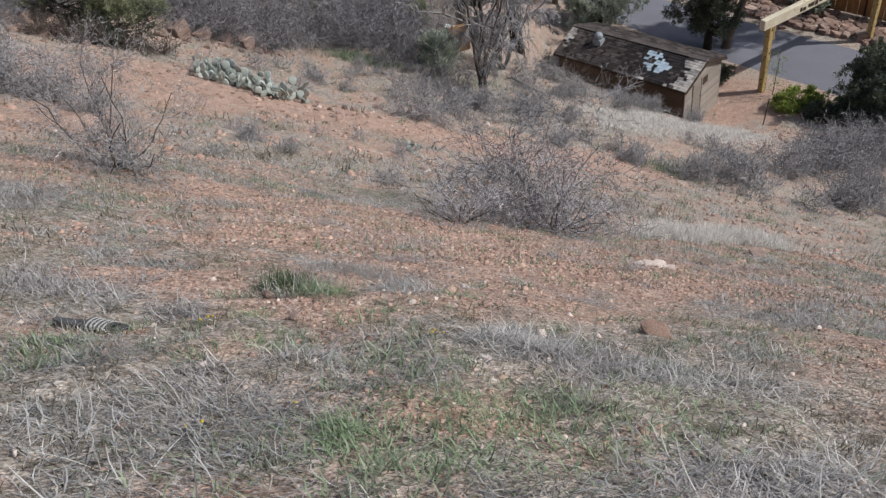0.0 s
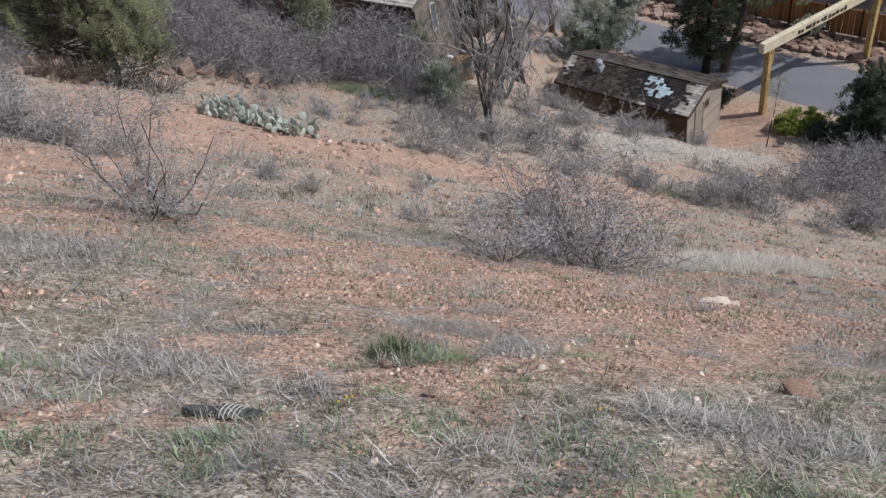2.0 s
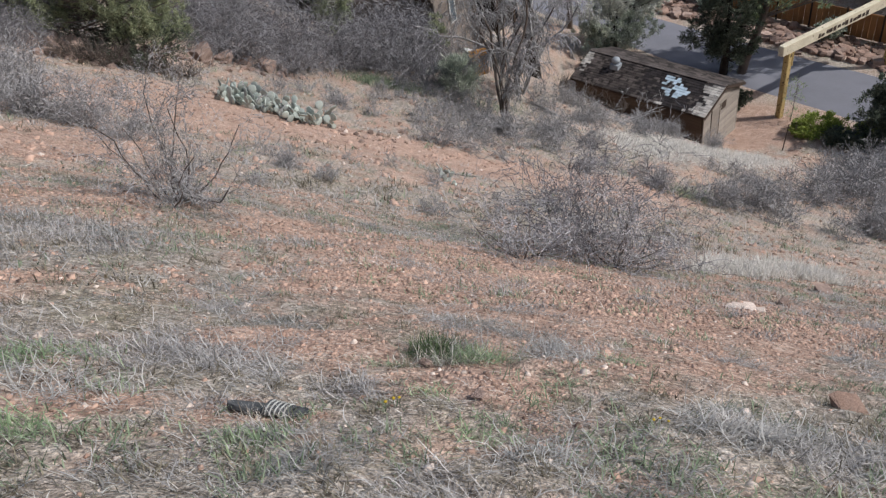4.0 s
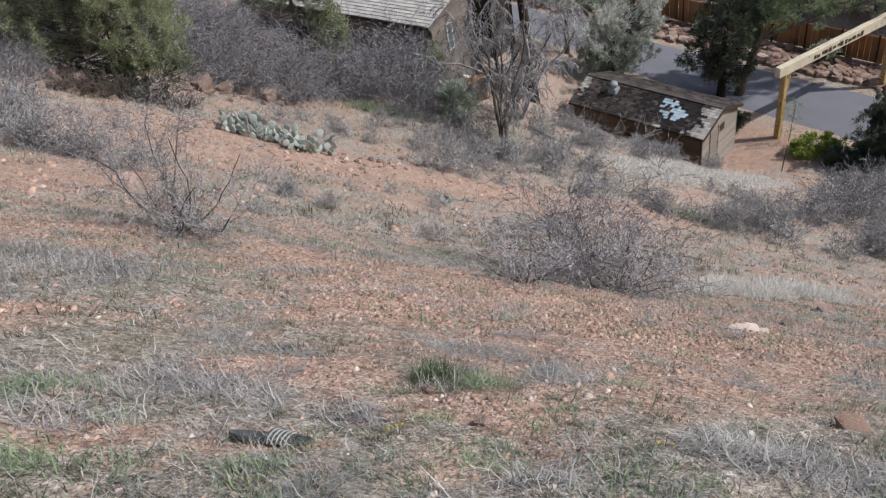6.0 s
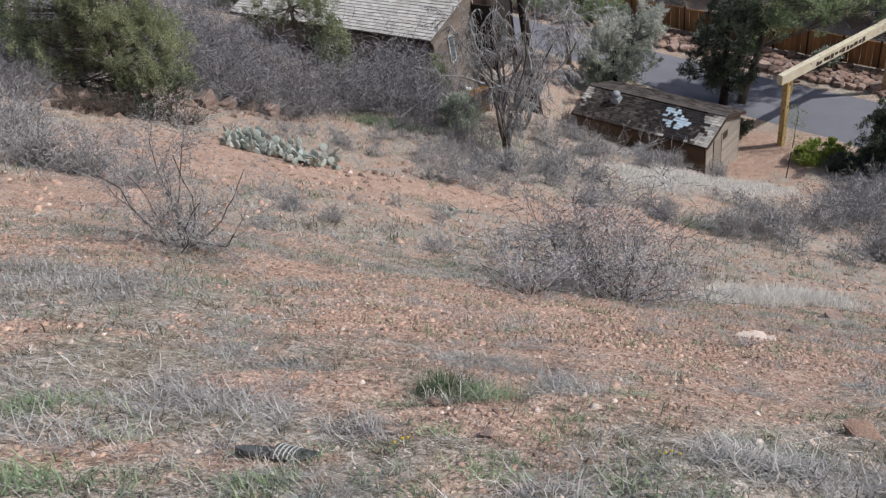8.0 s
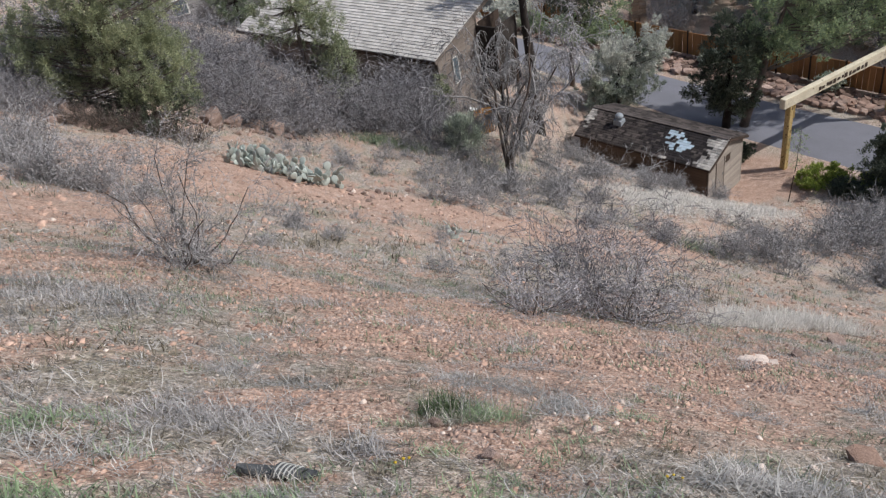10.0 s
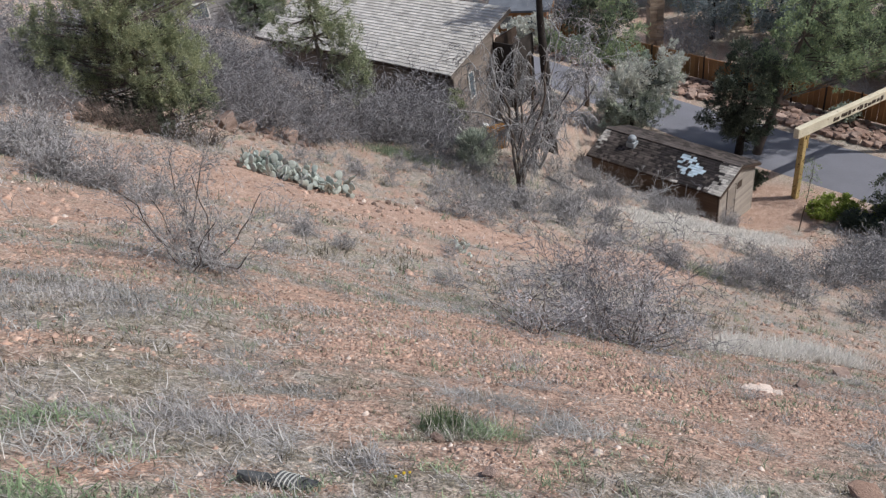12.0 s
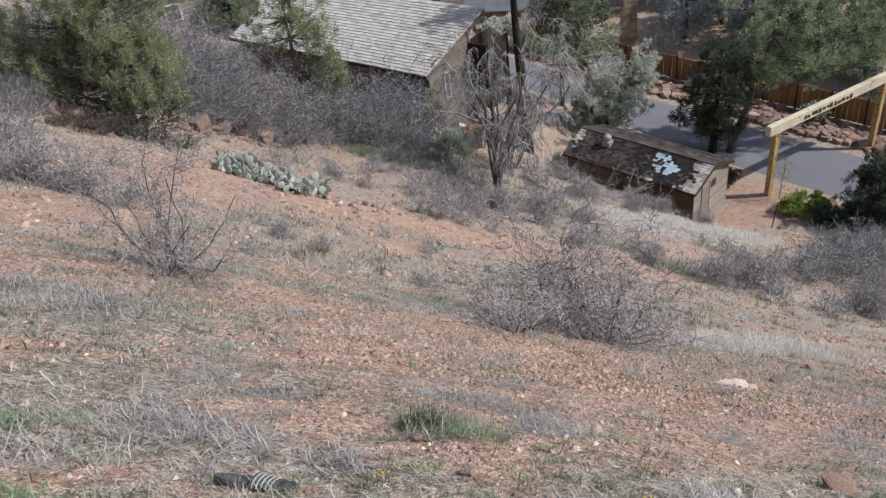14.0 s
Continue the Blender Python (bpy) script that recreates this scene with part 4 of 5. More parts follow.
JM = [JUNIPER, DARK_AND_SHADE_LEAF]
# The darker inner and lower clumps put the crown's own shade into leaf colour.
leafy("juniper_tree", -10.9, 28.2, "broad olive-green juniper tree with shade put into its inner and lower leaves", 31, [((0.9, -0.2, 2.2), (1.6, 1.5, 1.7), 200, 185, 0.24, 0), ((0.4, 0.2, 4.2), (1.9, 1.6, 1.6), 220, 185, 0.24, 0), ((-2.3, 0.2, 3.0), (1.5, 1.3, 1.2), 140, 185, 0.23, 0), ((-0.5, 0.3, 5.6), (1.8, 1.5, 1.4), 140, 185, 0.23, 0), ((-3.4, 0.8, 4.2), (1.0, 1.0, 0.9), 40, 185, 0.23, 0), ((-1.6, 0.4, 1.3), (1.3, 0.8, 0.9), 45, 120, 0.36, 1), ((2.4, 0.5, 5.4), (1.0, 1.0, 1.1), 22, 110, 0.28, 0),
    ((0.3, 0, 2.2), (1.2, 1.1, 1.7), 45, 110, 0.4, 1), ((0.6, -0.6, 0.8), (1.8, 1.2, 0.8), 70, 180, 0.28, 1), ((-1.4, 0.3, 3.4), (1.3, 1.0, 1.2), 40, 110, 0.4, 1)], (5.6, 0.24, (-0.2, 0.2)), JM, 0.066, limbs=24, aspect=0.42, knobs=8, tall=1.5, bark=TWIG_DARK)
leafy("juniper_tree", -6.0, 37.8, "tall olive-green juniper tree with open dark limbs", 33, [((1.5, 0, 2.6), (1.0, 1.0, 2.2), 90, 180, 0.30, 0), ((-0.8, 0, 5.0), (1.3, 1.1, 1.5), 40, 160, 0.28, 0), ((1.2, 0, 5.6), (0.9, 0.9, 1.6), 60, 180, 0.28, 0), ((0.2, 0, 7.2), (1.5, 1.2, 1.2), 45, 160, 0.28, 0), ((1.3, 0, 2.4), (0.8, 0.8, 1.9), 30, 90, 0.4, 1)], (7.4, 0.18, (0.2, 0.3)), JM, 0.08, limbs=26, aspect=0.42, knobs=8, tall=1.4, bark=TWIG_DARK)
leafy("shrub", 0.5, 38.9, "yellow-green upright shrub at the house corner", 34, [((0, 0, 1.9), (0.45, 0.45, 1.3), 34, 120, 0.26, 0)], (2.0, 0.06, (0, 0)), [JUNIPER], 0.09, category="shrub")
leafy("shrub", 1.1, 35.0, "spiky grey-green shrub below the house", 35, [((0, 0, 0.7), (0.9, 0.9, 0.8), 60, 120, 0.35, 0)], (0.8, 0.06, (0, 0)), [SILVER], 0.28, category="shrub", aspect=0.12)
# One dark lobe puts shade into the needle colour, between the lit ones.
leafy("pine_tree", 19.8, 45.0, "large pine with a leaning dark trunk over the lane", 41, [((3.6, 0.4, 6.6), (3.8, 3.0, 2.4), 75, 150, 0.5, 0), ((7.0, 1.0, 6.0), (3.8, 2.6, 2.2), 75, 150, 0.5, 0), ((1.8, 0.5, 6.4), (2.2, 2.0, 2.0), 50, 150, 0.48, 0), ((5.0, 0.8, 7.6), (3.0, 2.2, 1.6), 36, 130, 0.5, 1), ((9.5, 0.5, 6.0), (2.4, 1.8, 1.4), 34, 130, 0.5, 0), ((8.5, 0, 9.5), (4.0, 3.0, 2.6), 62, 150, 0.5, 0), ((2.5, 0, 10.5), (3.6, 3.0, 2.2), 55, 150, 0.5, 0)], (10.0, 0.32, (3.2, 1.0)), [PINE, DARK_AND_SHADE_LEAF], 0.15, limbs=7, aspect=0.4, knobs=10, bark=TWIG_DARK)
leafy("juniper_tree", 18.7, 45.1, "dark green shaggy conifer beside the lane", 42, [((0.1, 0, 4.6), (1.8, 1.5, 3.0), 150, 180, 0.45, 0), ((-1.8, 0, 3.0), (1.2, 0.9, 0.8), 18, 170, 0.38, 0), ((0.3, 0, 1.9), (1.7, 1.2, 1.1), 45, 190, 0.42, 0)], (7.0, 0.3, (0.2, 0.2)), [DARK_AND_SHADE_LEAF], 0.17, limbs=34, aspect=0.25, knobs=8)
# Dark lobes stand for this pine's shaded interior, by colour alone.
PINE_MID = leafy("pine_tree", 10.3, 53.2, "pine tree with a bare straight trunk", 43, [((0.2, 0, 4.4), (1.9, 1.8, 1.0), 34, 120, 0.5, 0), ((2.4, 0, 5.0), (1.8, 1.6, 1.4), 38, 120, 0.5, 0), ((0.9, 0, 6.6), (2.5, 2.0, 1.6), 60, 120, 0.5, 1), ((1.6, 0.3, 8.4), (2.3, 2.0, 1.8), 60, 120, 0.5, 0), ((0.6, 0, 9.8), (1.4, 1.2, 1.4), 30, 120, 0.5, 1)], (10.4, 0.24, (0.7, 0)), [PINE, DARK_AND_SHADE_LEAF], 0.15, limbs=9, aspect=0.4, knobs=10, bark=TWIG_DARK)
# The low dark clumps inside are the crown's hollow shade, put into leaf colour.
leafy("small_tree", 12.7, 49.6, "rounded silvery green tree beside the lane", 44, [((0, 0, 1.7), (2.9, 2.2, 1.6), 150, 170, 0.42, 0), ((1.4, 0, 3.4), (2.2, 1.6, 1.3), 80, 160, 0.4, 1), ((2.6, 0, 4.6), (0.7, 0.7, 1.2), 24, 130, 0.34, 1), ((3.2, 0, 3.6), (0.6, 0.7, 1.2), 16, 130, 0.34, 1), ((-1.2, 0, 3.3), (1.6, 1.5, 1.0), 44, 150, 0.38, 1), ((0.2, 0, 3.9), (0.8, 0.8, 1.0), 20, 130, 0.34, 1), ((0.3, 0, 1.2), (2.0, 1.5, 1.1), 40, 120, 0.4, 2)], (3.6, 0.18, (0.2, 0)), [SILVER, SILVER_PALE, DARK_AND_SHADE_LEAF], 0.125, limbs=14, aspect=0.35, knobs=6, tall=1.2)
leafy("shrub", 21.6, 36.6, "low bright green rounded shrub beside the gate", 45, [((-0.6, 0.3, 0.4), (1.7, 1.0, 0.5), 70, 150, 0.3, 0), ((1.6, -0.9, 0.3), (1.2, 0.8, 0.4), 40, 150, 0.3, 0)], (0.6, 0.05, (0, 0)), [SHRUB_GREEN], 0.11, category="shrub")
# Dark shrubs whose leaf colour also carries the shade beside the juniper.
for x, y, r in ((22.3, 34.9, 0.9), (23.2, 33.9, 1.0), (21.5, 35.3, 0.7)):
    leafy("shrub", x, y, "low dark green shrub with a juniper's shade in its leaf colour", int(x * 10), [((0, 0, 0.4 * r), (1.0 * r, 0.9 * r, 0.5 * r), 45, 110, 0.3, 0)], (0.5, 0.05, (0, 0)), [DARK_AND_SHADE_LEAF], 0.11, category="shrub", group="dark shrubs")
leafy("shrub", 18.2, 41.2, "small dark rounded shrub at the shed", 46, [((0, 0, 0.5), (0.6, 0.6, 0.55), 35, 120, 0.25, 0)], (0.5, 0.05, (0, 0)), [DARK_AND_SHADE_LEAF], 0.1, category="shrub")
leafy("juniper_tree", 24.6, 34.6, "dark juniper tree in the shade by the lane", 47, [((0, 0, 2.2), (2.3, 2.0, 2.4), 230, 170, 0.42, 0), ((-0.6, -0.6, 0.9), (2.2, 1.6, 0.8), 70, 150, 0.4, 0)], (3.6, 0.2, (0, 0)), [DARK_AND_SHADE_LEAF], 0.13, limbs=20)
SPRUCE = leafy("spruce_tree", 24.0, 66.0, "blue-grey spruce behind the fence", 48, [((0, 0, 4.0), (3.2, 3.0, 3.4), 160, 90, 0.6, 0)], (7.0, 0.25, (0, 0)), [BLUE_SPRUCE], 0.3, limbs=24, aspect=0.2)

leafy("shrub", 11.2, 46.6, "black-green low shrub beside the lane", 49, [((0, 0, 0.7), (1.0, 0.9, 0.8), 40, 130, 0.3, 0)], (0.8, 0.06, (0, 0)), [DARK_AND_SHADE_LEAF], 0.12, category="shrub")
SHRUB_S = twig_shrub("bush", 1.5, 27.5, "low grey leafless shrub in dry grass", 19, 11, 0.8, 1.25, 3, (1.5, 1.45), 0.013, thin=0.009, group="grey shrubs", lift=0.07, bend=0.3, shrink=0.7, far=True)
gs = random.Random(91)
for x0, x1, y0, y1, n, s0, s1 in ((-1.5, 6.0, 26.8, 31.5, 26, 0.6, 1.05), (-3.0, 2.5, 31.5, 34.5, 12, 0.6, 1.0), (11.0, 21.0, 21.0, 29.0, 34, 0.6, 1.2), (-4.5, 3.0, 12.0, 18.5, 16, 0.25, 0.45), (-13.0, -8.5, 14.5, 22.0, 16, 0.5, 0.9), (18.0, 25.0, 28.5, 33.5, 30, 0.9, 1.5), (4.6, 8.4, 32.6, 35.6, 14, 0.5, 0.85), (5.4, 7.6, 36.0, 38.6, 9, 0.6, 1.0), (8.4, 12.5, 34.8, 37.2, 12, 0.5, 0.9), (6.0, 8.0, 31.5, 34.0, 6, 0.5, 0.8), (-7.0, -2.0, 26.5, 31.0, 12, 0.35, 0.75), (-1.0, 3.5, 23.5, 27.0, 9, 0.35, 0.7), (7.0, 12.5, 33.2, 36.2, 12, 0.45, 0.85), (4.5, 9.5, 24.5, 29.0, 8, 0.4, 0.8)):
    for i in range(n):
        again(SHRUB_S, gs.uniform(x0, x1), gs.uniform(y0, y1), gs.uniform(s0, s1), gs.uniform(0.7, 1.1), i)

for i, (s, n, r) in enumerate(((3.0, 51.2, 0.5), (7.5, 51.3, 0.6), (14.0, 51.2, 0.5), (21.0, 51.3, 0.6), (26.5, 51.2, 0.6), (30.0, 51.3, 0.5), (34.5, 50.2, 0.9), (37.5, 50.0, 1.1), (40.5, 50.4, 1.2), (43.5, 50.2, 1.1), (46.5, 50.0, 1.0))):
    x, y = road_place(s, n)
    leafy("shrub", x, y, "pale silvery shrub before the fence", 80 + i, [((0, 0, 0.9 * r), (1.1 * r, 1.0 * r, 0.9 * r), 45, 110, 0.36, 0)], (1.0 * r, 0.06, (0, 0)), [SILVER if i % 2 else PINE], 0.17, category="shrub", group="shrubs by the fence")

for i, (x, y, r) in enumerate(((7.0, 69.0, 1.1), (8.6, 69.6, 1.3), (10.2, 70.2, 1.0))):
    leafy("shrub", x, y, "whitish feathery shrub before an orange house", 95 + i, [((0, 0, 1.0 * r), (1.1 * r, 1.0 * r, 1.1 * r), 40, 80, 0.36, 0)], (1.2 * r, 0.06, (0, 0)), [SILVER_PALE], 0.2, category="shrub", group="whitish shrubs")
leafy("juniper_tree", -12.6, 57.4, "green feathery conifer behind a roof", 57, [((0, 0, 1.8), (1.9, 1.6, 1.6), 110, 130, 0.4, 0), ((0.2, 0, 3.6), (1.4, 1.3, 1.4), 60, 130, 0.4, 0)], (4.4, 0.2, (0, 0)), [GREEN], 0.12, limbs=16, aspect=0.35)
leafy("sapling", 20.4, 38.7, "thin wispy green sapling beside a gate post", 59, [((0, 0, 1.5), (0.45, 0.45, 1.3), 26, 26, 0.3, 0)], (2.8, 0.03, (0.1, 0)), [PINE], 0.1, limbs=16, aspect=0.3, bark=TWIG_DARK)
# Trees beyond the fence.
FAR_JUNIPER = leafy("juniper_tree", 29.5, 56.5, "grey-green juniper tree behind the fence", 52, [((0, 0, 2.2), (2.0, 1.8, 2.2), 75, 62, 0.45, 0), ((0.8, 0, 3.6), (1.3, 1.2, 1.4), 35, 62, 0.4, 0)], (4.2, 0.2, (0.2, 0)), [JUNIPER], 0.28, limbs=18, aspect=0.3, group="junipers behind the fence")
for x, y, s in ((33.5, 53.5, 1.0), (37.0, 51.5, 1.1), (31.5, 62.0, 1.2), (36.5, 57.5, 1.2), (41.0, 50.0, 1.2), (28.0, 68.0, 1.4), (36.0, 66.0, 1.6), (42.0, 60.0, 1.5), (44.0, 53.0, 1.3), (25.0, 76.0, 1.6), (32.0, 76.0, 1.8), (-4.0, 62.0, 1.4)):
    copy_thing(FAR_JUNIPER, Matrix.LocRotScale((x, y, gz(x, y)), Euler((0, 0, x * 2.3)), (s, s, s * 1.1)))
for t, x, y, s in ((SPRUCE, 28.5, 63.0, 0.9), (SPRUCE, 19.0, 76.0, 1.2), (PINE_MID, 31.0, 56.0, 0.9), (PINE_MID, 36.0, 52.0, 1.0), (PINE_MID, 14.0, 84.0, 1.2)):
    copy_thing(t, Matrix.LocRotScale((x, y, gz(x, y)), Euler((0, 0, x * 1.7)), (s, s, s)))
for x, y, s in ((31.0, 56.0, 1.1), (21.6, 63.6, 0.9), (33.0, 60.0, 1.5), (12.0, 74.0, 1.4), (33.0, 49.5, 1.1), (26.5, 58.5, 0.9)):
    again(THICK if int(x) % 2 else THICK_B, x, y, s)

# The tall dark tree behind the bare one: a long trunk without limbs, its crown high over the roof.
leafy("pine_tree", 6.15, 43.2, "tall dark tree with a long bare trunk beside the house", 58, [((0.5, -0.4, 11.8), (1.8, 1.5, 1.3), 24, 80, 0.42, 0), ((0.8, 0.2, 13.2), (1.5, 1.4, 1.3), 18, 80, 0.42, 0)], (14.0, 0.43, (-0.3, 0)), [PINE], 0.24, limbs=16, aspect=0.2)

# ---- prickly pear ----
def pad_data(seed):
    bm = bmesh.new()
    bmesh.ops.create_uvsphere(bm, u_segments=10, v_segments=6, radius=0.5)
    for v in bm.verts:
        t = v.co.z + 0.5
        v.co = Vector((v.co.x * (0.55 + 0.45 * min(1, t * 1.6)), v.co.y * 0.16, t))
    return bm_data("pad", bm, CACTUS, True)


PAD = pad_data(0)


def prickly_pear(x0, y0, x1, y1, n, label, seed, big=1.0):
    g = random.Random(seed)
    ob = thing("prickly_pear_cactus", Matrix.Translation((x0, y0, gz(x0, y0))), label, "cactus")
    for i in range(n):
        k = g.random()
        bx, by = x0 + (x1 - x0) * k + g.gauss(0, 0.28), y0 + (y1 - y0) * k + g.gauss(0, 0.3)
        m = Matrix.Translation((bx - x0, by - y0, gz(bx, by) - gz(x0, y0) - 0.04))
        for lvl in range(g.choice((1, 2, 2, 3, 3))):
            h = g.uniform(0.22, 0.36) * big
            m = m @ Matrix.Rotation(g.uniform(-0.5, 0.5), 4, "Y") @ Matrix.Rotation(g.uniform(-0.35, 0.35), 4, "X") @ Matrix.Rotation(g.uniform(-1.2, 1.2), 4, "Z")
            pd = new("pad", PAD)
            pd.parent = ob
            pd.matrix_basis = m @ Matrix.Diagonal((h * 0.95, h * 1.0, h, 1))
            m = m @ Matrix.Translation((g.uniform(-0.25, 0.25) * h, 0, h * 0.9))
    return ob


prickly_pear(-7.0, 24.7, -4.05, 23.45, 105, "sprawling grey-green prickly pear cactus on red soil", 5)
prickly_pear(-0.3, 17.9, 0.1, 17.8, 5, "small prickly pear cactus on red soil", 6, 0.62)

# ---- shoe ----
def shoe():
    x, y = -0.885, 2.085
    up = Vector((gz(x - 0.15, y) - gz(x + 0.15, y), gz(x, y - 0.1) - gz(x, y + 0.1), 0.25)).normalized()
    fwd = Vector((1, 0.16, 0))
    fwd = (fwd - up * fwd.dot(up)).normalized()
    m = Matrix((fwd, up.cross(fwd), up)).transposed().to_4x4()
    ob = thing("shoe", Matrix.Translation((x, y, gz(x, y))) @ Matrix.Translation(up * 0.012) @ m @ Matrix.Rotation(-0.03, 4, "X"), "worn dark rubber sandal with pale stripes in grass", "shoe")

    def half(t):
        return 0.047 * max(0.0, 1 - abs(2 * t - 1) ** 2.7) ** 0.48 * (0.90 + 0.12 * math.cos(2 * math.pi * (t - 0.7))) + 0.0004

    # Footbed: a cupped sole with a rounded heel and toe, thicker at the heel.
    n = 28
    prof = ((-0.9, 0.0), (-1.0, 0.25), (-1.02, 0.8), (-0.96, 1.0), (-0.82, 0.95), (-0.4, 0.62), (0.4, 0.62), (0.82, 0.95), (0.96, 1.0), (1.02, 0.8), (1.0, 0.25), (0.9, 0.0))
    ring = len(prof)
    v = []
    for i in range(n):
        t = (1 - math.cos(math.pi * i / (n - 1))) / 2
        h = 0.019 + 0.011 * (1 - t) ** 1.5
        toe = 0.012 * max(0, (t - 0.75) / 0.25) ** 2
        v += [(-0.162 + 0.324 * t, half(t) * a, h * b + toe) for a, b in prof]
    f = [(i * ring + k, i * ring + (k + 1) % ring, (i + 1) * ring + (k + 1) % ring, (i + 1) * ring + k) for i in range(n - 1) for k in range(ring)]
    f += [tuple(range(ring))[::-1], tuple((n - 1) * ring + k for k in range(ring))]
    mesh_part("sole", v, f, RUBBER, ob, smooth=True)

    # The strap arches over the forefoot, lower towards the toe, with slanting stripes across it.
    def arch(t0, t1, lift, steps=12, slant=-0.15):
        vv = []
        for j in range(steps + 1):
            a = math.pi * j / steps
            for t, proud in ((t0, 0), (t1, 0), (t1, 0.005), (t0, 0.005)):
                q = t - slant * math.cos(a) * 0.5
                high = 0.037 - 0.052 * (t - 0.5) + lift + proud
                vv.append((-0.162 + 0.324 * q, (half(t) * 1.01 + 0.001 + lift + proud) * math.cos(a), 0.008 + high * math.sin(a) ** 0.8))
        ff = [(j * 4 + q, j * 4 + (q + 1) % 4, j * 4 + 4 + (q + 1) % 4, j * 4 + 4 + q) for j in range(steps) for q in range(4)]
        return vv, ff + [(0, 3, 2, 1), tuple(steps * 4 + q for q in range(4))]
    strap = mesh_part("strap", *arch(0.50, 0.83, 0.0), RUBBER, ob, "dark strap with pale slanting stripes")
    for i in range(5):
        mesh_part("stripe", *arch(0.535 + i * 0.054, 0.553 + i * 0.054, 0.003), STRIPE, strap)
    return ob


shoe()

# ---- stones ----
for i, (x, y, d) in enumerate(((2.92, 6.02, 0.2), (3.06, 6.05, 0.2), (3.18, 6.06, 0.16), (2.8, 6.0, 0.12), (3.0, 5.95, 0.12))):
    rock(x, y, d, "flat pinkish stone slab lying on red gravel", "broken slab", data=PALE_ROCKS[i % 3], flat=0.16, seed=i + 3)
rock(5.6, 8.7, 0.4, "tilted red stone slab in dry grass", flat=0.3)
rock(4.0, 7.0, 0.2, "rough red stone on gravel")
rock(1.84, 2.45, 0.19, "rough pinkish stone half sunk in the soil", data=rock_data(34, STONE), flat=0.36, sink=0.25)
rock(-0.03, 2.25, 0.08, "small red stone under a green tuft", data=ROCKS[1], flat=0.7)
rock(-0.28, 2.72, 0.07, "small red stone under a green tuft", data=ROCKS[2], flat=0.9)
g = random.Random(8)
for x, y, d, f in ((-13.4, 27.5, 1.0, 0.9), (-12.8, 27.7, 0.9, 1.1), (-12.4, 27.2, 0.8, 1.2), (-13.0, 27.1, 0.8, 0.6), (-13.9, 27.2, 1.1, 0.6), (-12.9, 26.6, 1.0, 0.5), (-12.2, 26.5, 0.9, 0.5), (-13.6, 26.5, 0.8, 0.5), (-11.7, 26.8, 0.8, 0.6)):
    rock(x, y, d, "large layered red sandstone boulder under a juniper", "boulders under the juniper", flat=f, seed=int(d * 10))
for i in range(22):
    rock(-12.6 + g.gauss(0, 0.9), 26.3 + g.gauss(0, 0.6), g.uniform(0.15, 0.55), group="boulders under the juniper", seed=i)
for x, y, d, f in ((-9.4, 31.3, 1.1, 0.8), (-8.8, 32.2, 0.9, 0.6), (-8.1, 32.7, 0.9, 0.5), (-7.2, 32.6, 0.8, 0.9), (-6.7, 33.2, 0.6, 0.8), (-9.9, 30.6, 0.7, 0.5)):
    rock(x, y, d, "red sandstone boulder at the foot of a thicket", "boulders under the thicket", flat=f, seed=int(d * 10))
for i in range(18):
    k = g.random()
    rock(-9.6 + 3.2 * k + g.gauss(0, 0.4), 30.3 + 2.0 * k + g.gauss(0, 0.6), g.uniform(0.15, 0.4), group="boulders under the thicket", seed=i)
for i in range(190):
    s = g.uniform(-9, 46)
    x, y = road_place(s, 49.3 + g.gauss(0, 0.45))
    rock(x, y, g.choice((0.4, 0.45, 0.55, 0.7, 0.9)) * g.uniform(0.85, 1.2), "red sandstone boulder edging the lane", "rocks along the lane", seed=i)
for i in range(40):
    k = g.random()
    rock(-3.6 + 6.5 * k + g.gauss(0, 0.3), 22.6 + 4.2 * k + g.gauss(0, 0.5), g.uniform(0.08, 0.26), "small rough stone on the red path", "stones along the path", data=PALE_ROCKS[i % 3] if i % 4 == 1 else None, seed=i)

# ---- ground cover ----
def scatter(n, lo, hi, seed, half=0.78):
    """Places in the wedge of slope below the viewpoint, thinning to the sides, from lo to hi metres away, evenly by area."""
    g = np.random.default_rng(seed)
    lo, hi = lo + 1.6, hi + 1.6
    d = np.sqrt(g.uniform(lo**2, hi**2, n))
    a = np.where(g.uniform(0, 1, n) < 0.86, g.uniform(-half, half, n), g.uniform(-2.2, 2.2, n))
    return d * np.sin(a) + 0.4, d * np.cos(a) - 1.6, g


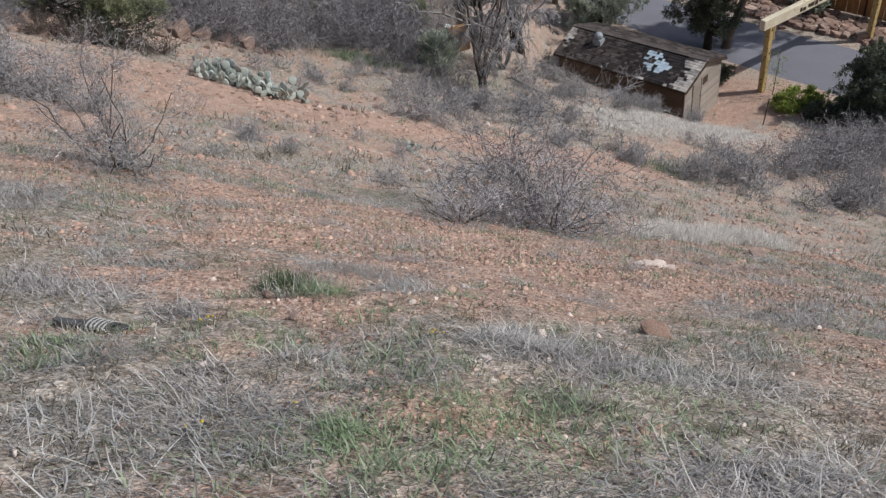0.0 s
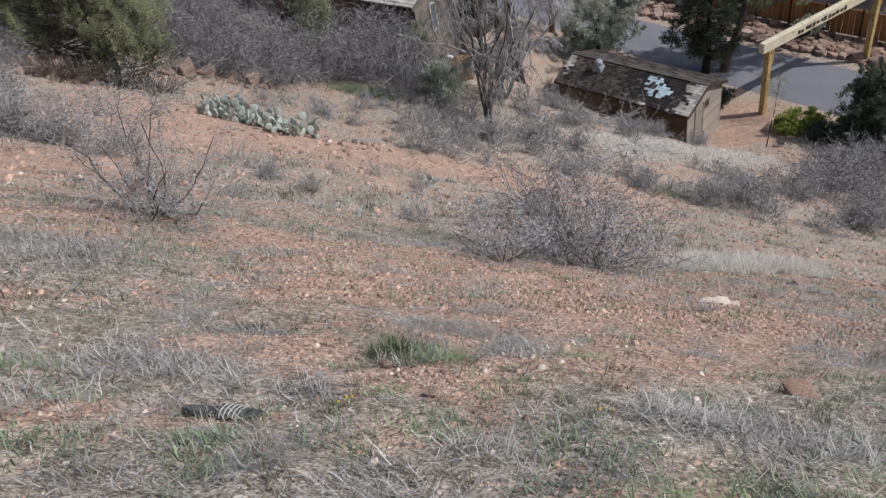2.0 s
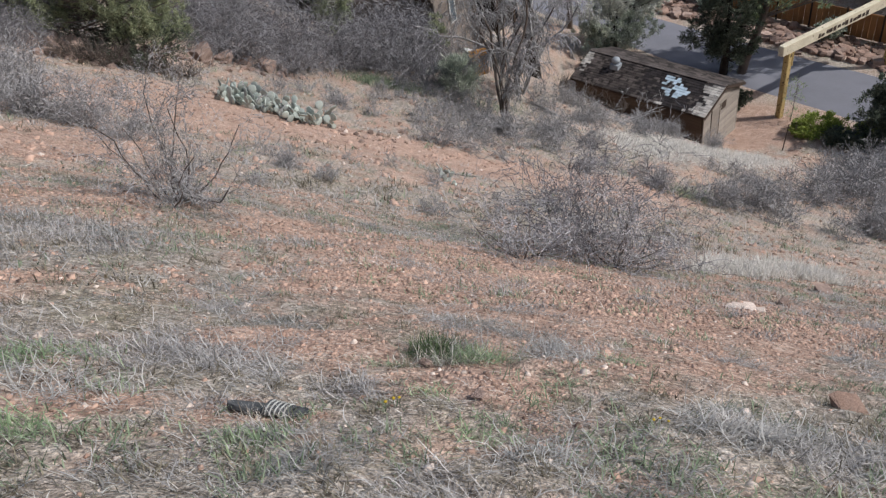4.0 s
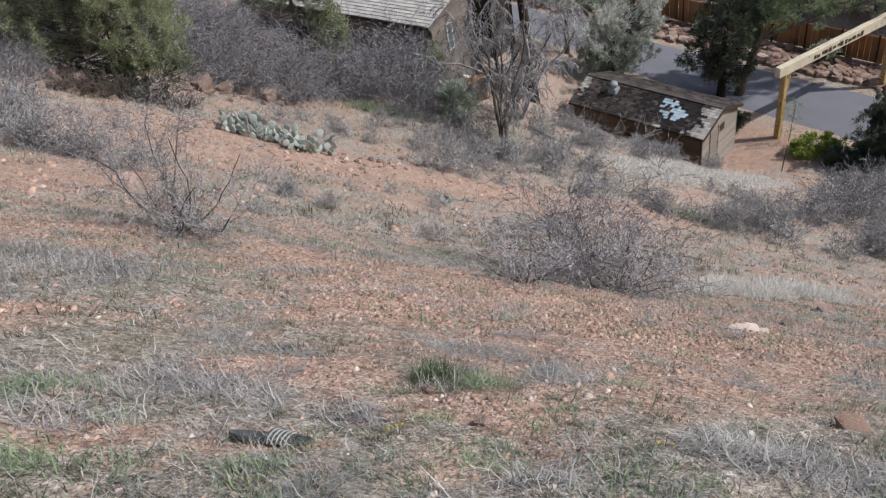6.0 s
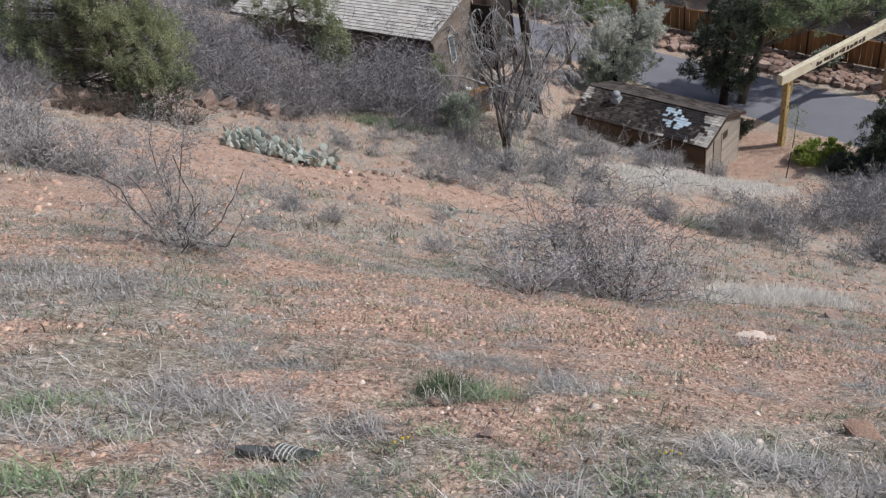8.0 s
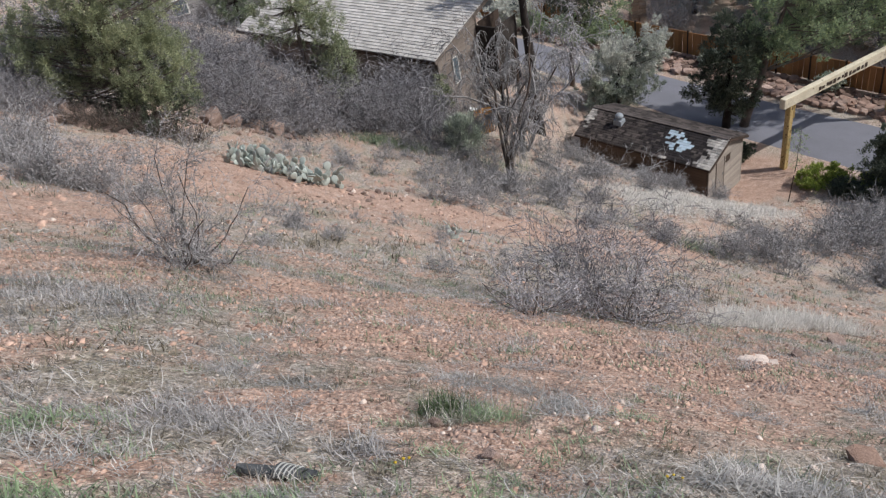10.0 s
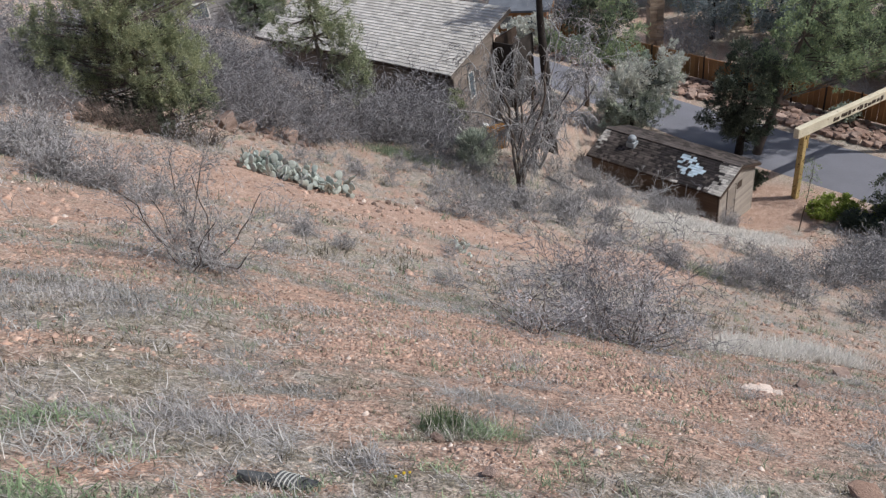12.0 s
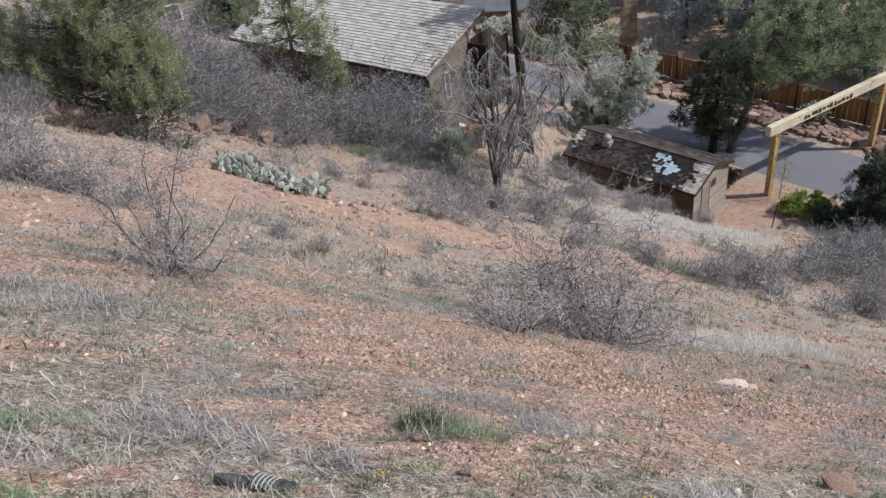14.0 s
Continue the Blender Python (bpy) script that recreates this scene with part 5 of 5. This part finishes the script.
def blades(name, x, y, g, length, width, mat, label, flat=0.5, curl=0.5, across=0.0):
    """Grass blades: bent, twisting strips of three quads. across: how strongly they lie along the slope's contour."""
    n = len(x)
    z = ground_z(x, y) + 0.001
    az = g.uniform(0, 2 * np.pi, n)
    if across:
        az = np.where(g.uniform(0, 1, n) < across, g.normal(-0.1, 0.4, n) + np.pi * g.integers(0, 2, n), az)
    tilt = np.clip(g.normal(flat, 0.14 if flat > 1.3 else 0.3, n), 0.05, 1.53)
    ln = length * g.uniform(0.4, 1.4, n)
    # The blades lean from the slope's own normal, pulled a little upright.
    gx, gy = (hill(x + 0.2, y) - hill(x - 0.2, y)) / 0.4, (hill(x, y + 0.2) - hill(x, y - 0.2)) / 0.4
    up = np.stack([-gx, -gy, np.ones(n)], 1) + np.array([0, 0, 1.0]) * np.clip(1.3 - tilt, 0, 1)[:, None] * 1.5
    up /= np.linalg.norm(up, axis=1, keepdims=True)
    half = (width * g.uniform(0.55, 1.45, n) / 2)[:, None]
    p = np.stack([x, y, z], 1)
    turn, rows = g.normal(0, 0.45 * curl, n), []
    fold = curl * g.uniform(-0.3, 0.8, n)
    for k, share in enumerate((1.0, 0.95, 0.75, 0.12)):
        h = np.stack([np.cos(az), np.sin(az), 0 * az], 1)
        h -= up * (h * up).sum(1, keepdims=True)
        h /= np.linalg.norm(h, axis=1, keepdims=True)
        side = np.cross(up, h) * half * share
        rows += [p - side, p + side]
        p = p + (h * np.sin(tilt)[:, None] + up * np.cos(tilt)[:, None]) * (ln / 3)[:, None]
        az, tilt = az + turn, np.clip(tilt + fold, 0.0, 1.7)
    v = np.stack(rows, 1).reshape(-1, 3)
    k = np.arange(n)[:, None] * 8
    f = np.concatenate([k + np.array([[j, j + 1, j + 3, j + 2]]) for j in (0, 2, 4)])
    return tagged(mesh_part(name, v, f, mat), label, "grass", kind="stuff")


def matted(x, y):
    """Where old stems lie matted together, 0 to 1: patches a hand to an arm across."""
    return np.clip(0.35 + 0.75 * field(x, y, 0.55, 31) + 0.55 * field(x, y, 0.2, 32) + 0.25 * field(x, y, 2.3, 36) - 0.35 * (bare(x, y) - 0.4) + 0.3 * np.exp(-(((x + 0.3) / 0.8) ** 2) - ((y - 1.1) / 0.5) ** 2), 0, 1)


def lush(x, y):
    """Where fresh grass comes up."""
    return np.clip(0.15 + 0.7 * field(x, y, 0.8, 33) + 0.5 * field(x, y, 0.25, 34) + 0.2 * field(x, y, 2.7, 35), 0, 1)


def thin_out(x, y, g, share):
    sel = g.uniform(0, 1, len(x)) < share
    return x[sel], y[sel]


def keep(x, y, g, power, invert=False):
    b = bare(x, y)
    p = (b if invert else 0.1 + 0.9 * (1 - b)) ** power
    sel = (g.uniform(0, 1, len(x)) < p) & (on_road(x, y) < -0.3)
    return x[sel], y[sel]


def tufted(x, y, g, per, r):
    """Gathers blades round tuft places."""
    return np.repeat(x, per) + g.normal(0, r, len(x) * per), np.repeat(y, per) + g.normal(0, r, len(x) * per)


# Thin litter everywhere, thick mats of old stems in patches, fresh grass in others.
for lo, hi, n, ln, w, s in ((0.2, 4.0, 60000, 0.06, 0.0036, 1), (4.0, 11, 62000, 0.09, 0.006, 2), (11, 34, 40000, 0.18, 0.016, 3)):
    x, y, g = scatter(n, lo, hi, 100 + s)
    x, y = keep(x, y, g, 1.3)
    h = len(x) // 2
    blades("dry_grass", x[:h], y[:h], g, ln, w, STRAW, "flattened grey straw and dry grass litter", 1.4, 0.5)
    blades("dry_grass", x[h:], y[h:], g, ln * 0.8, w, BROWN_WEED, "flattened brown leaf litter", 1.35, 0.6)
for lo, hi, n, ln, w, s in ((0.2, 4.2, 165000, 0.09, 0.0034, 11), (4.0, 11, 150000, 0.095, 0.0046, 12)):
    x, y, g = scatter(n, lo, hi, 150 + s)
    x, y = thin_out(x, y, g, matted(x, y) ** 1.6)
    h = int(len(x) * 0.72)
    blades("matted_grass", x[:h], y[:h], g, ln, w, SAGE, "matted patches of curled grey dead stems", 1.28, 0.9, 0.4)
    blades("matted_grass", x[h:], y[h:], g, ln * 1.2, w * 0.9, PALE_STEM, "bleached stems in matted patches", 1.3, 0.7, 0.6)
for lo, hi, n, ln, w, s, per in ((0.2, 4.0, 3600, 0.06, 0.0046, 4, 14), (4.0, 11, 3600, 0.075, 0.007, 5, 11), (11, 32, 500, 0.2, 0.016, 6, 14)):
    x, y, g = scatter(n, lo, hi, 200 + s)
    x, y = thin_out(x, y, g, lush(x, y) if lo < 11 else 1 - bare(x, y))
    x, y = tufted(x, y, g, per, 0.035 * (1 + lo / 6))
    blades("green_grass", x, y, g, ln, w, GREEN, "scattered short green grass tufts", 0.85, 0.6)
for lo, hi, n, ln, w, s, per in ((4.0, 12, 1300, 0.085, 0.006, 8, 24), (12, 38, 3800, 0.2, 0.012, 9, 24)):
    x, y, g = scatter(n, lo, hi, 300 + s)
    x, y = keep(x, y, g, 2.2)
    x, y = tufted(x, y, g, per, 0.06 * (1 + lo / 6))
    blades("dead_weeds", x, y, g, ln, w, SAGE, "low clumps of dead grey weed stems", 1.05 if lo > 11 else 1.2, 0.4)
# Low grey weeds standing in small clumps.
x, y, g = scatter(420, 3.2, 10, 420)
x, y = thin_out(x, y, g, matted(x, y))
x, y = tufted(x, y, g, 70, 0.09)
blades("dead_weeds", x, y, g, 0.11, 0.0042, SAGE, "small standing clumps of dead grey weeds", 0.85, 0.6)
for lo, hi, n, ln, w, r, per, s in ((0.8, 4.5, 620, 0.05, 0.0042, 0.035, 30, 421), (4.0, 14, 1100, 0.085, 0.0075, 0.06, 26, 422), (13, 32, 900, 0.22, 0.018, 0.16, 24, 423)):
    x, y, g = scatter(n, lo, hi, s)
    x, y = keep(x, y, g, 2.0)
    x, y = tufted(x, y, g, per, r)
    blades("dead_weeds", x, y, g, ln, w, BROWN_WEED, "small clumps of dead brown weeds", 0.9, 0.7)
# Loose bleached tussocks on the near slope.
for i, (tx, ty, r, n) in enumerate(((0.95, 1.97, 0.10, 420), (1.1, 1.86, 0.13, 520), (1.35, 1.78, 0.15, 420), (1.64, 1.7, 0.16, 520), (1.95, 1.6, 0.18, 450), (-0.59, 2.36, 0.08, 240), (1.75, 0.75, 0.18, 450), (0.17, 1.67, 0.12, 260), (1.4, 0.72, 0.16, 350), (0.45, 2.94, 0.16, 300), (2.3, 2.2, 0.2, 350), (-1.43, 2.7, 0.2, 420), (-1.65, 2.21, 0.16, 350), (-0.5, 1.02, 0.16, 300), (-3.29, 5.64, 0.3, 420), (-2.69, 5.2, 0.3, 420), (-3.54, 5.95, 0.35, 420))):
    g = np.random.default_rng(500 + i)
    blades("dead_tussock", tx + g.normal(0, r, int(n * 1.4)), ty + g.normal(0, r * 0.6, int(n * 1.4)), g, 0.135, 0.0038 if ty < 4 else 0.0044, SAGE if i % 3 == 2 or ty > 5 else PALE_STEM, "loose tussock of bleached dead grass", 1.3, 1.1)
# Straw and green blades caught round the old sandal.
g = np.random.default_rng(77)
blades("dead_tussock", -0.89 + g.normal(0, 0.13, 110), 2.03 + g.normal(0, 0.025, 110), g, 0.085, 0.003, STRAW, "straw and dead blades caught round a sandal", 0.9, 0.8)
blades("dead_tussock", -1.1 + g.normal(0, 0.08, 160), 2.13 + g.normal(0, 0.05, 160), g, 0.09, 0.0032, SAGE, "grey dead blades beside a sandal", 0.95, 0.8)
# Lush green patches on the near slope and in hollows.
for i, (tx, ty, r, n, ln) in enumerate(((0.36, 1.02, 0.09, 260, 0.075), (0.62, 1.0, 0.2, 380, 0.06), (0.82, 1.29, 0.17, 260, 0.06), (1.26, 1.06, 0.22, 420, 0.06), (0.15, 0.8, 0.25, 260, 0.06), (0.95, 0.9, 0.26, 380, 0.065), (1.62, 1.25, 0.2, 200, 0.06), (-0.86, 1.76, 0.08, 220, 0.06), (-1.57, 1.78, 0.1, 300, 0.075), (-1.93, 2.48, 0.16, 420, 0.08), (-0.03, 1.9, 0.12, 220, 0.05), (0.45, 1.75, 0.14, 260, 0.05), (-0.25, 2.3, 0.05, 70, 0.05),
                                   (-1.3, 8.4, 0.22, 80, 0.12), (-1.75, 8.8, 0.15, 60, 0.12), (0.8, 2.85, 0.08, 90, 0.06), (9.5, 24.5, 0.7, 700, 0.3), (-2.7, 33.9, 0.8, 1300, 0.34), (-1.7, 33.6, 0.7, 900, 0.34), (2.6, 33.6, 0.9, 500, 0.3))):
    g = np.random.default_rng(540 + i)
    blades("green_patch", tx + g.normal(0, r, n), ty + g.normal(0, r * 0.7, n), g, ln, 0.0042 if ty < 5 else 0.03 * ln * 1.6, FRESH_GREEN if ty < 5 else GREEN, "patch of fresh green grass on the slope", 0.95 if ty < 5 else 0.6, 0.8)
# Long bleached straws that lie about on the near slope.
x, y, g = scatter(1100, 0.3, 7.0, 410)
blades("loose_straw", x, y, g, 0.24, 0.0042, PALE_GRASS, "long bleached straws lying on the slope", 1.47, 0.15, 0.75)
g = np.random.default_rng(412)
blades("loose_straw", -2.0 + g.normal(0, 0.5, 60), 2.9 + g.normal(0, 0.5, 60), g, 0.45, 0.006, PALE_GRASS, "long bleached straws lying on the slope", 1.48, 0.1, 0.95)
# The pale bunch grass strips.
g = np.random.default_rng(55)
k = g.uniform(0, 1, 190)
x, y = 4.0 + 3.6 * k + g.normal(0, 0.22, 190), 9.9 + 1.4 * k + g.normal(0, 0.3, 190)
x, y = tufted(x, y, g, 40, 0.06)
x, y = thin_out(x, y, g, 0.55 + 0.9 * lush(x * 0.5, y * 0.5))
blades("bunch_grass", x, y, g, 0.30, 0.008, PALE_GRASS, "strip of pale bleached bunch grass", 0.7, 0.7)
k = g.uniform(0, 1, 460)
x, y = 8.2 + 8.6 * k + g.normal(0, 0.6, 460), 30.6 + 2.2 * k + g.normal(0, 1.0, 460)
x, y = tufted(x, y, g, 60, 0.22)
x, y = thin_out(x, y, g, 0.5 + 0.9 * lush(x * 0.35, y * 0.35))
blades("bunch_grass", x, y, g, 0.34, 0.015, PALE_GRASS, "bank of pale bleached grass below the shed", 0.95, 1.0)
# The green tuft on the near slope, darker on one side.
g = np.random.default_rng(56)
blades("grass_tuft", -0.24 + g.normal(0, 0.06, 900), 2.9 + g.normal(0, 0.05, 900), g, 0.14, 0.0032, DEEP_GREEN, "dense dark green grass tuft on the near slope", 0.85, 0.9)
blades("grass_tuft", -0.03 + g.normal(0, 0.09, 520), 2.82 + g.normal(0, 0.05, 520), g, 0.11, 0.003, FRESH_GREEN, "dense green grass tuft on the near slope", 0.95, 0.9)
blades("grass_tuft", -0.12 + g.normal(0, 0.13, 260), 2.92 + g.normal(0, 0.07, 260), g, 0.15, 0.0022, SAGE, "fine grey dead blades over a green tuft", 0.8, 0.9)
blades("grass_tuft", -0.2 + g.normal(0, 0.12, 420), 2.76 + g.normal(0, 0.04, 420), g, 0.10, 0.003, STRAW, "bleached dead blades at the foot of a green tuft", 1.15, 0.7)


def pebbles(name, n, lo, hi, size, seed, mat, label, power=0.7):
    x, y, g = scatter(n, lo, hi, seed)
    x, y = keep(x, y, g, power, True)
    n = len(x)
    t = np.array([(1, 0, -0.5), (-0.5, 0.87, -0.5), (-0.5, -0.87, -0.5), (0.55, 0.5, 0.45), (-0.65, 0.1, 0.5), (0.3, -0.7, 0.4)])
    fc = np.array([(3, 4, 5), (0, 1, 3), (1, 4, 3), (1, 2, 4), (2, 5, 4), (2, 0, 5), (0, 3, 5)])
    s = size * np.minimum(g.lognormal(0, 0.5, n), 2.4)
    a = g.uniform(0, 6.28, n)
    c, d = np.cos(a)[:, None], np.sin(a)[:, None]
    q = t[None] * (1 + g.normal(0, 0.22, (n, 6, 3))) * s[:, None, None] * np.array([1, 0.75, 0.55])
    v = np.stack([q[:, :, 0] * c - q[:, :, 1] * d + x[:, None], q[:, :, 0] * d + q[:, :, 1] * c + y[:, None], q[:, :, 2] + ground_z(x, y)[:, None] + s[:, None] * 0.15], 2)
    f = (np.arange(n)[:, None, None] * 6 + fc[None]).reshape(-1, 3)
    return tagged(mesh_part(name, v.reshape(-1, 3), f, mat), label, "gravel", kind="stuff")


def rubble(n, s0, s1, n0, n1, size, seed):
    """A bank of broken red stone along the far side of the lane."""
    g = np.random.default_rng(seed)
    x, y = road_place(g.uniform(s0, s1, n), g.uniform(n0, n1, n))
    v, f = [], []
    forms = [(np.array([q.co[:] for q in d.vertices]), [tuple(p.vertices) for p in d.polygons]) for d in ROCKS]
    for i in range(n):
        fv, ff = forms[int(g.integers(len(forms)))]
        a, k = g.uniform(0, 6.28), size * min(g.lognormal(0, 0.4), 2.0)
        c, d = math.cos(a), math.sin(a)
        q = fv * k * np.array([1.2, 0.9, 0.65])
        q = np.stack([q[:, 0] * c - q[:, 1] * d + x[i], q[:, 0] * d + q[:, 1] * c + y[i], q[:, 2] + float(hill(x[i], y[i])) + 0.1 * k], 1)
        base = len(v)
        v += q.tolist()
        f += [tuple(base + j for j in p) for p in ff]
    return tagged(mesh_part("rubble", v, f, RUBBLE), "bank of broken red stone along the lane", "rubble", kind="stuff")


rubble(1500, -10, 48, 48.8, 52.0, 0.42, 71)
pebbles("gravel", 20000, 0.8, 6, 0.010, 61, STONE, "scattered red gravel", 1.4)
pebbles("gravel", 46000, 4.5, 13, 0.017, 62, STONE, "scattered red gravel")
pebbles("gravel", 13000, 12, 40, 0.058, 63, STONE, "scattered red gravel")
pebbles("pale_gravel", 1500, 0.8, 8, 0.010, 64, PALE_STONE, "scattered pale stones", 0.2)
pebbles("pale_gravel", 150, 0.8, 6, 0.020, 66, PALE_STONE, "scattered larger pale stones", 0.1)
pebbles("gravel", 900, 1.5, 13, 0.021, 67, STONE, "larger red stones among gravel", 1.2)
pebbles("pale_gravel", 1800, 13, 36, 0.032, 65, PALE_STONE, "scattered pale stones", 0.3)

# ---- small yellow flowers ----
YELLOW = foliage("yellow_petals", (0.62, 0.42, 0.03), (0.75, 0.58, 0.10), 0.2)
g = random.Random(14)
for fx, fy in ((-0.38, 2.14), (-0.36, 2.15), (-0.42, 2.13), (0.66, 1.9), (0.69, 1.88), (0.63, 1.91), (-0.07, 1.01), (-0.03, 0.99), (0.2, 1.15)):
    x, y = fx + g.uniform(-0.015, 0.015), fy + g.uniform(-0.015, 0.015)
    ob = thing("wildflower", Matrix.Translation((x, y, gz(x, y))), "tiny yellow wildflower among dry grass", "flower", "yellow flowers")
    h = g.uniform(0.035, 0.07)
    mesh_part("stalk", *tubes([(0, 0, 0)], [(0.006, 0.004, h)], [0.0015], [0.001]), GREEN, ob)
    bm = bmesh.new()
    bmesh.ops.create_uvsphere(bm, u_segments=8, v_segments=5, radius=g.uniform(0.005, 0.008), matrix=Matrix.Translation((0.006, 0.004, h)) @ Matrix.Diagonal((1, 1, 0.6, 1)))
    part("head", bm, YELLOW, ob)

# ---- roof shingles ----
def shed_pick(x, c, g):
    """Old dark shingles, with a ragged patch of blue-white ones among near-black ones, and paler ends."""
    d = math.hypot((x - 6.4 + (c - 7) * 0.09) / 1.15, (c - 7.2) / 4.5)
    if d + g.gauss(0, 0.09) < 0.88:
        return 2 if g.random() < 0.7 else 3
    if d < 1.7 + g.gauss(0, 0.15):
        return 3 if g.random() < 0.8 else 0
    if x > 7.65 + 0.03 * c + g.gauss(0, 0.15):
        return 1
    if x < 0.5 and c > 3 and g.random() < 0.5:
        return 1
    if x < 4.6:
        return None
    if c < 2 and x > 5.5 and g.random() < 0.35:
        return 1
    return 3 if g.random() < 0.45 else 0


BLUE_SHINGLE = surface("blue_white_shingle", (0.36, 0.47, 0.56), (0.58, 0.69, 0.77), 3, 0.8, 25, per_object=0.25)
BLACK_SHINGLE = surface("near_black_shingle", (0.012, 0.01, 0.011), (0.055, 0.046, 0.046), 2.2, 0.9, 25, per_object=0.5)
OLD_SHINGLES = surface("mixed_old_shingles", (0.025, 0.02, 0.019), (0.11, 0.092, 0.085), 0.9, 0.9, 25, island=0.75)
shingled(shed, 0, 9.0, 0.0, 2.25, 0.86, 14, 0.25, shed_pick, (SHINGLE_SHED, SHINGLE, BLUE_SHINGLE, BLACK_SHINGLE), 1, rest_mat=OLD_SHINGLES)
shingled(shed, 0, 9.0, 4.5, 2.25, 0.86, 11, 0.38, lambda x, c, g: None, (OLD_SHINGLES,), 2, -1)
shingled(house, 0, 16.5, 0.0, HS, HR, 24, 0.36, lambda x, c, g: 0 if x > 11.8 and c < 20 else None, (SHINGLE_ONE,), 3, rest_mat=SHINGLE_ALL, thick=0.036)
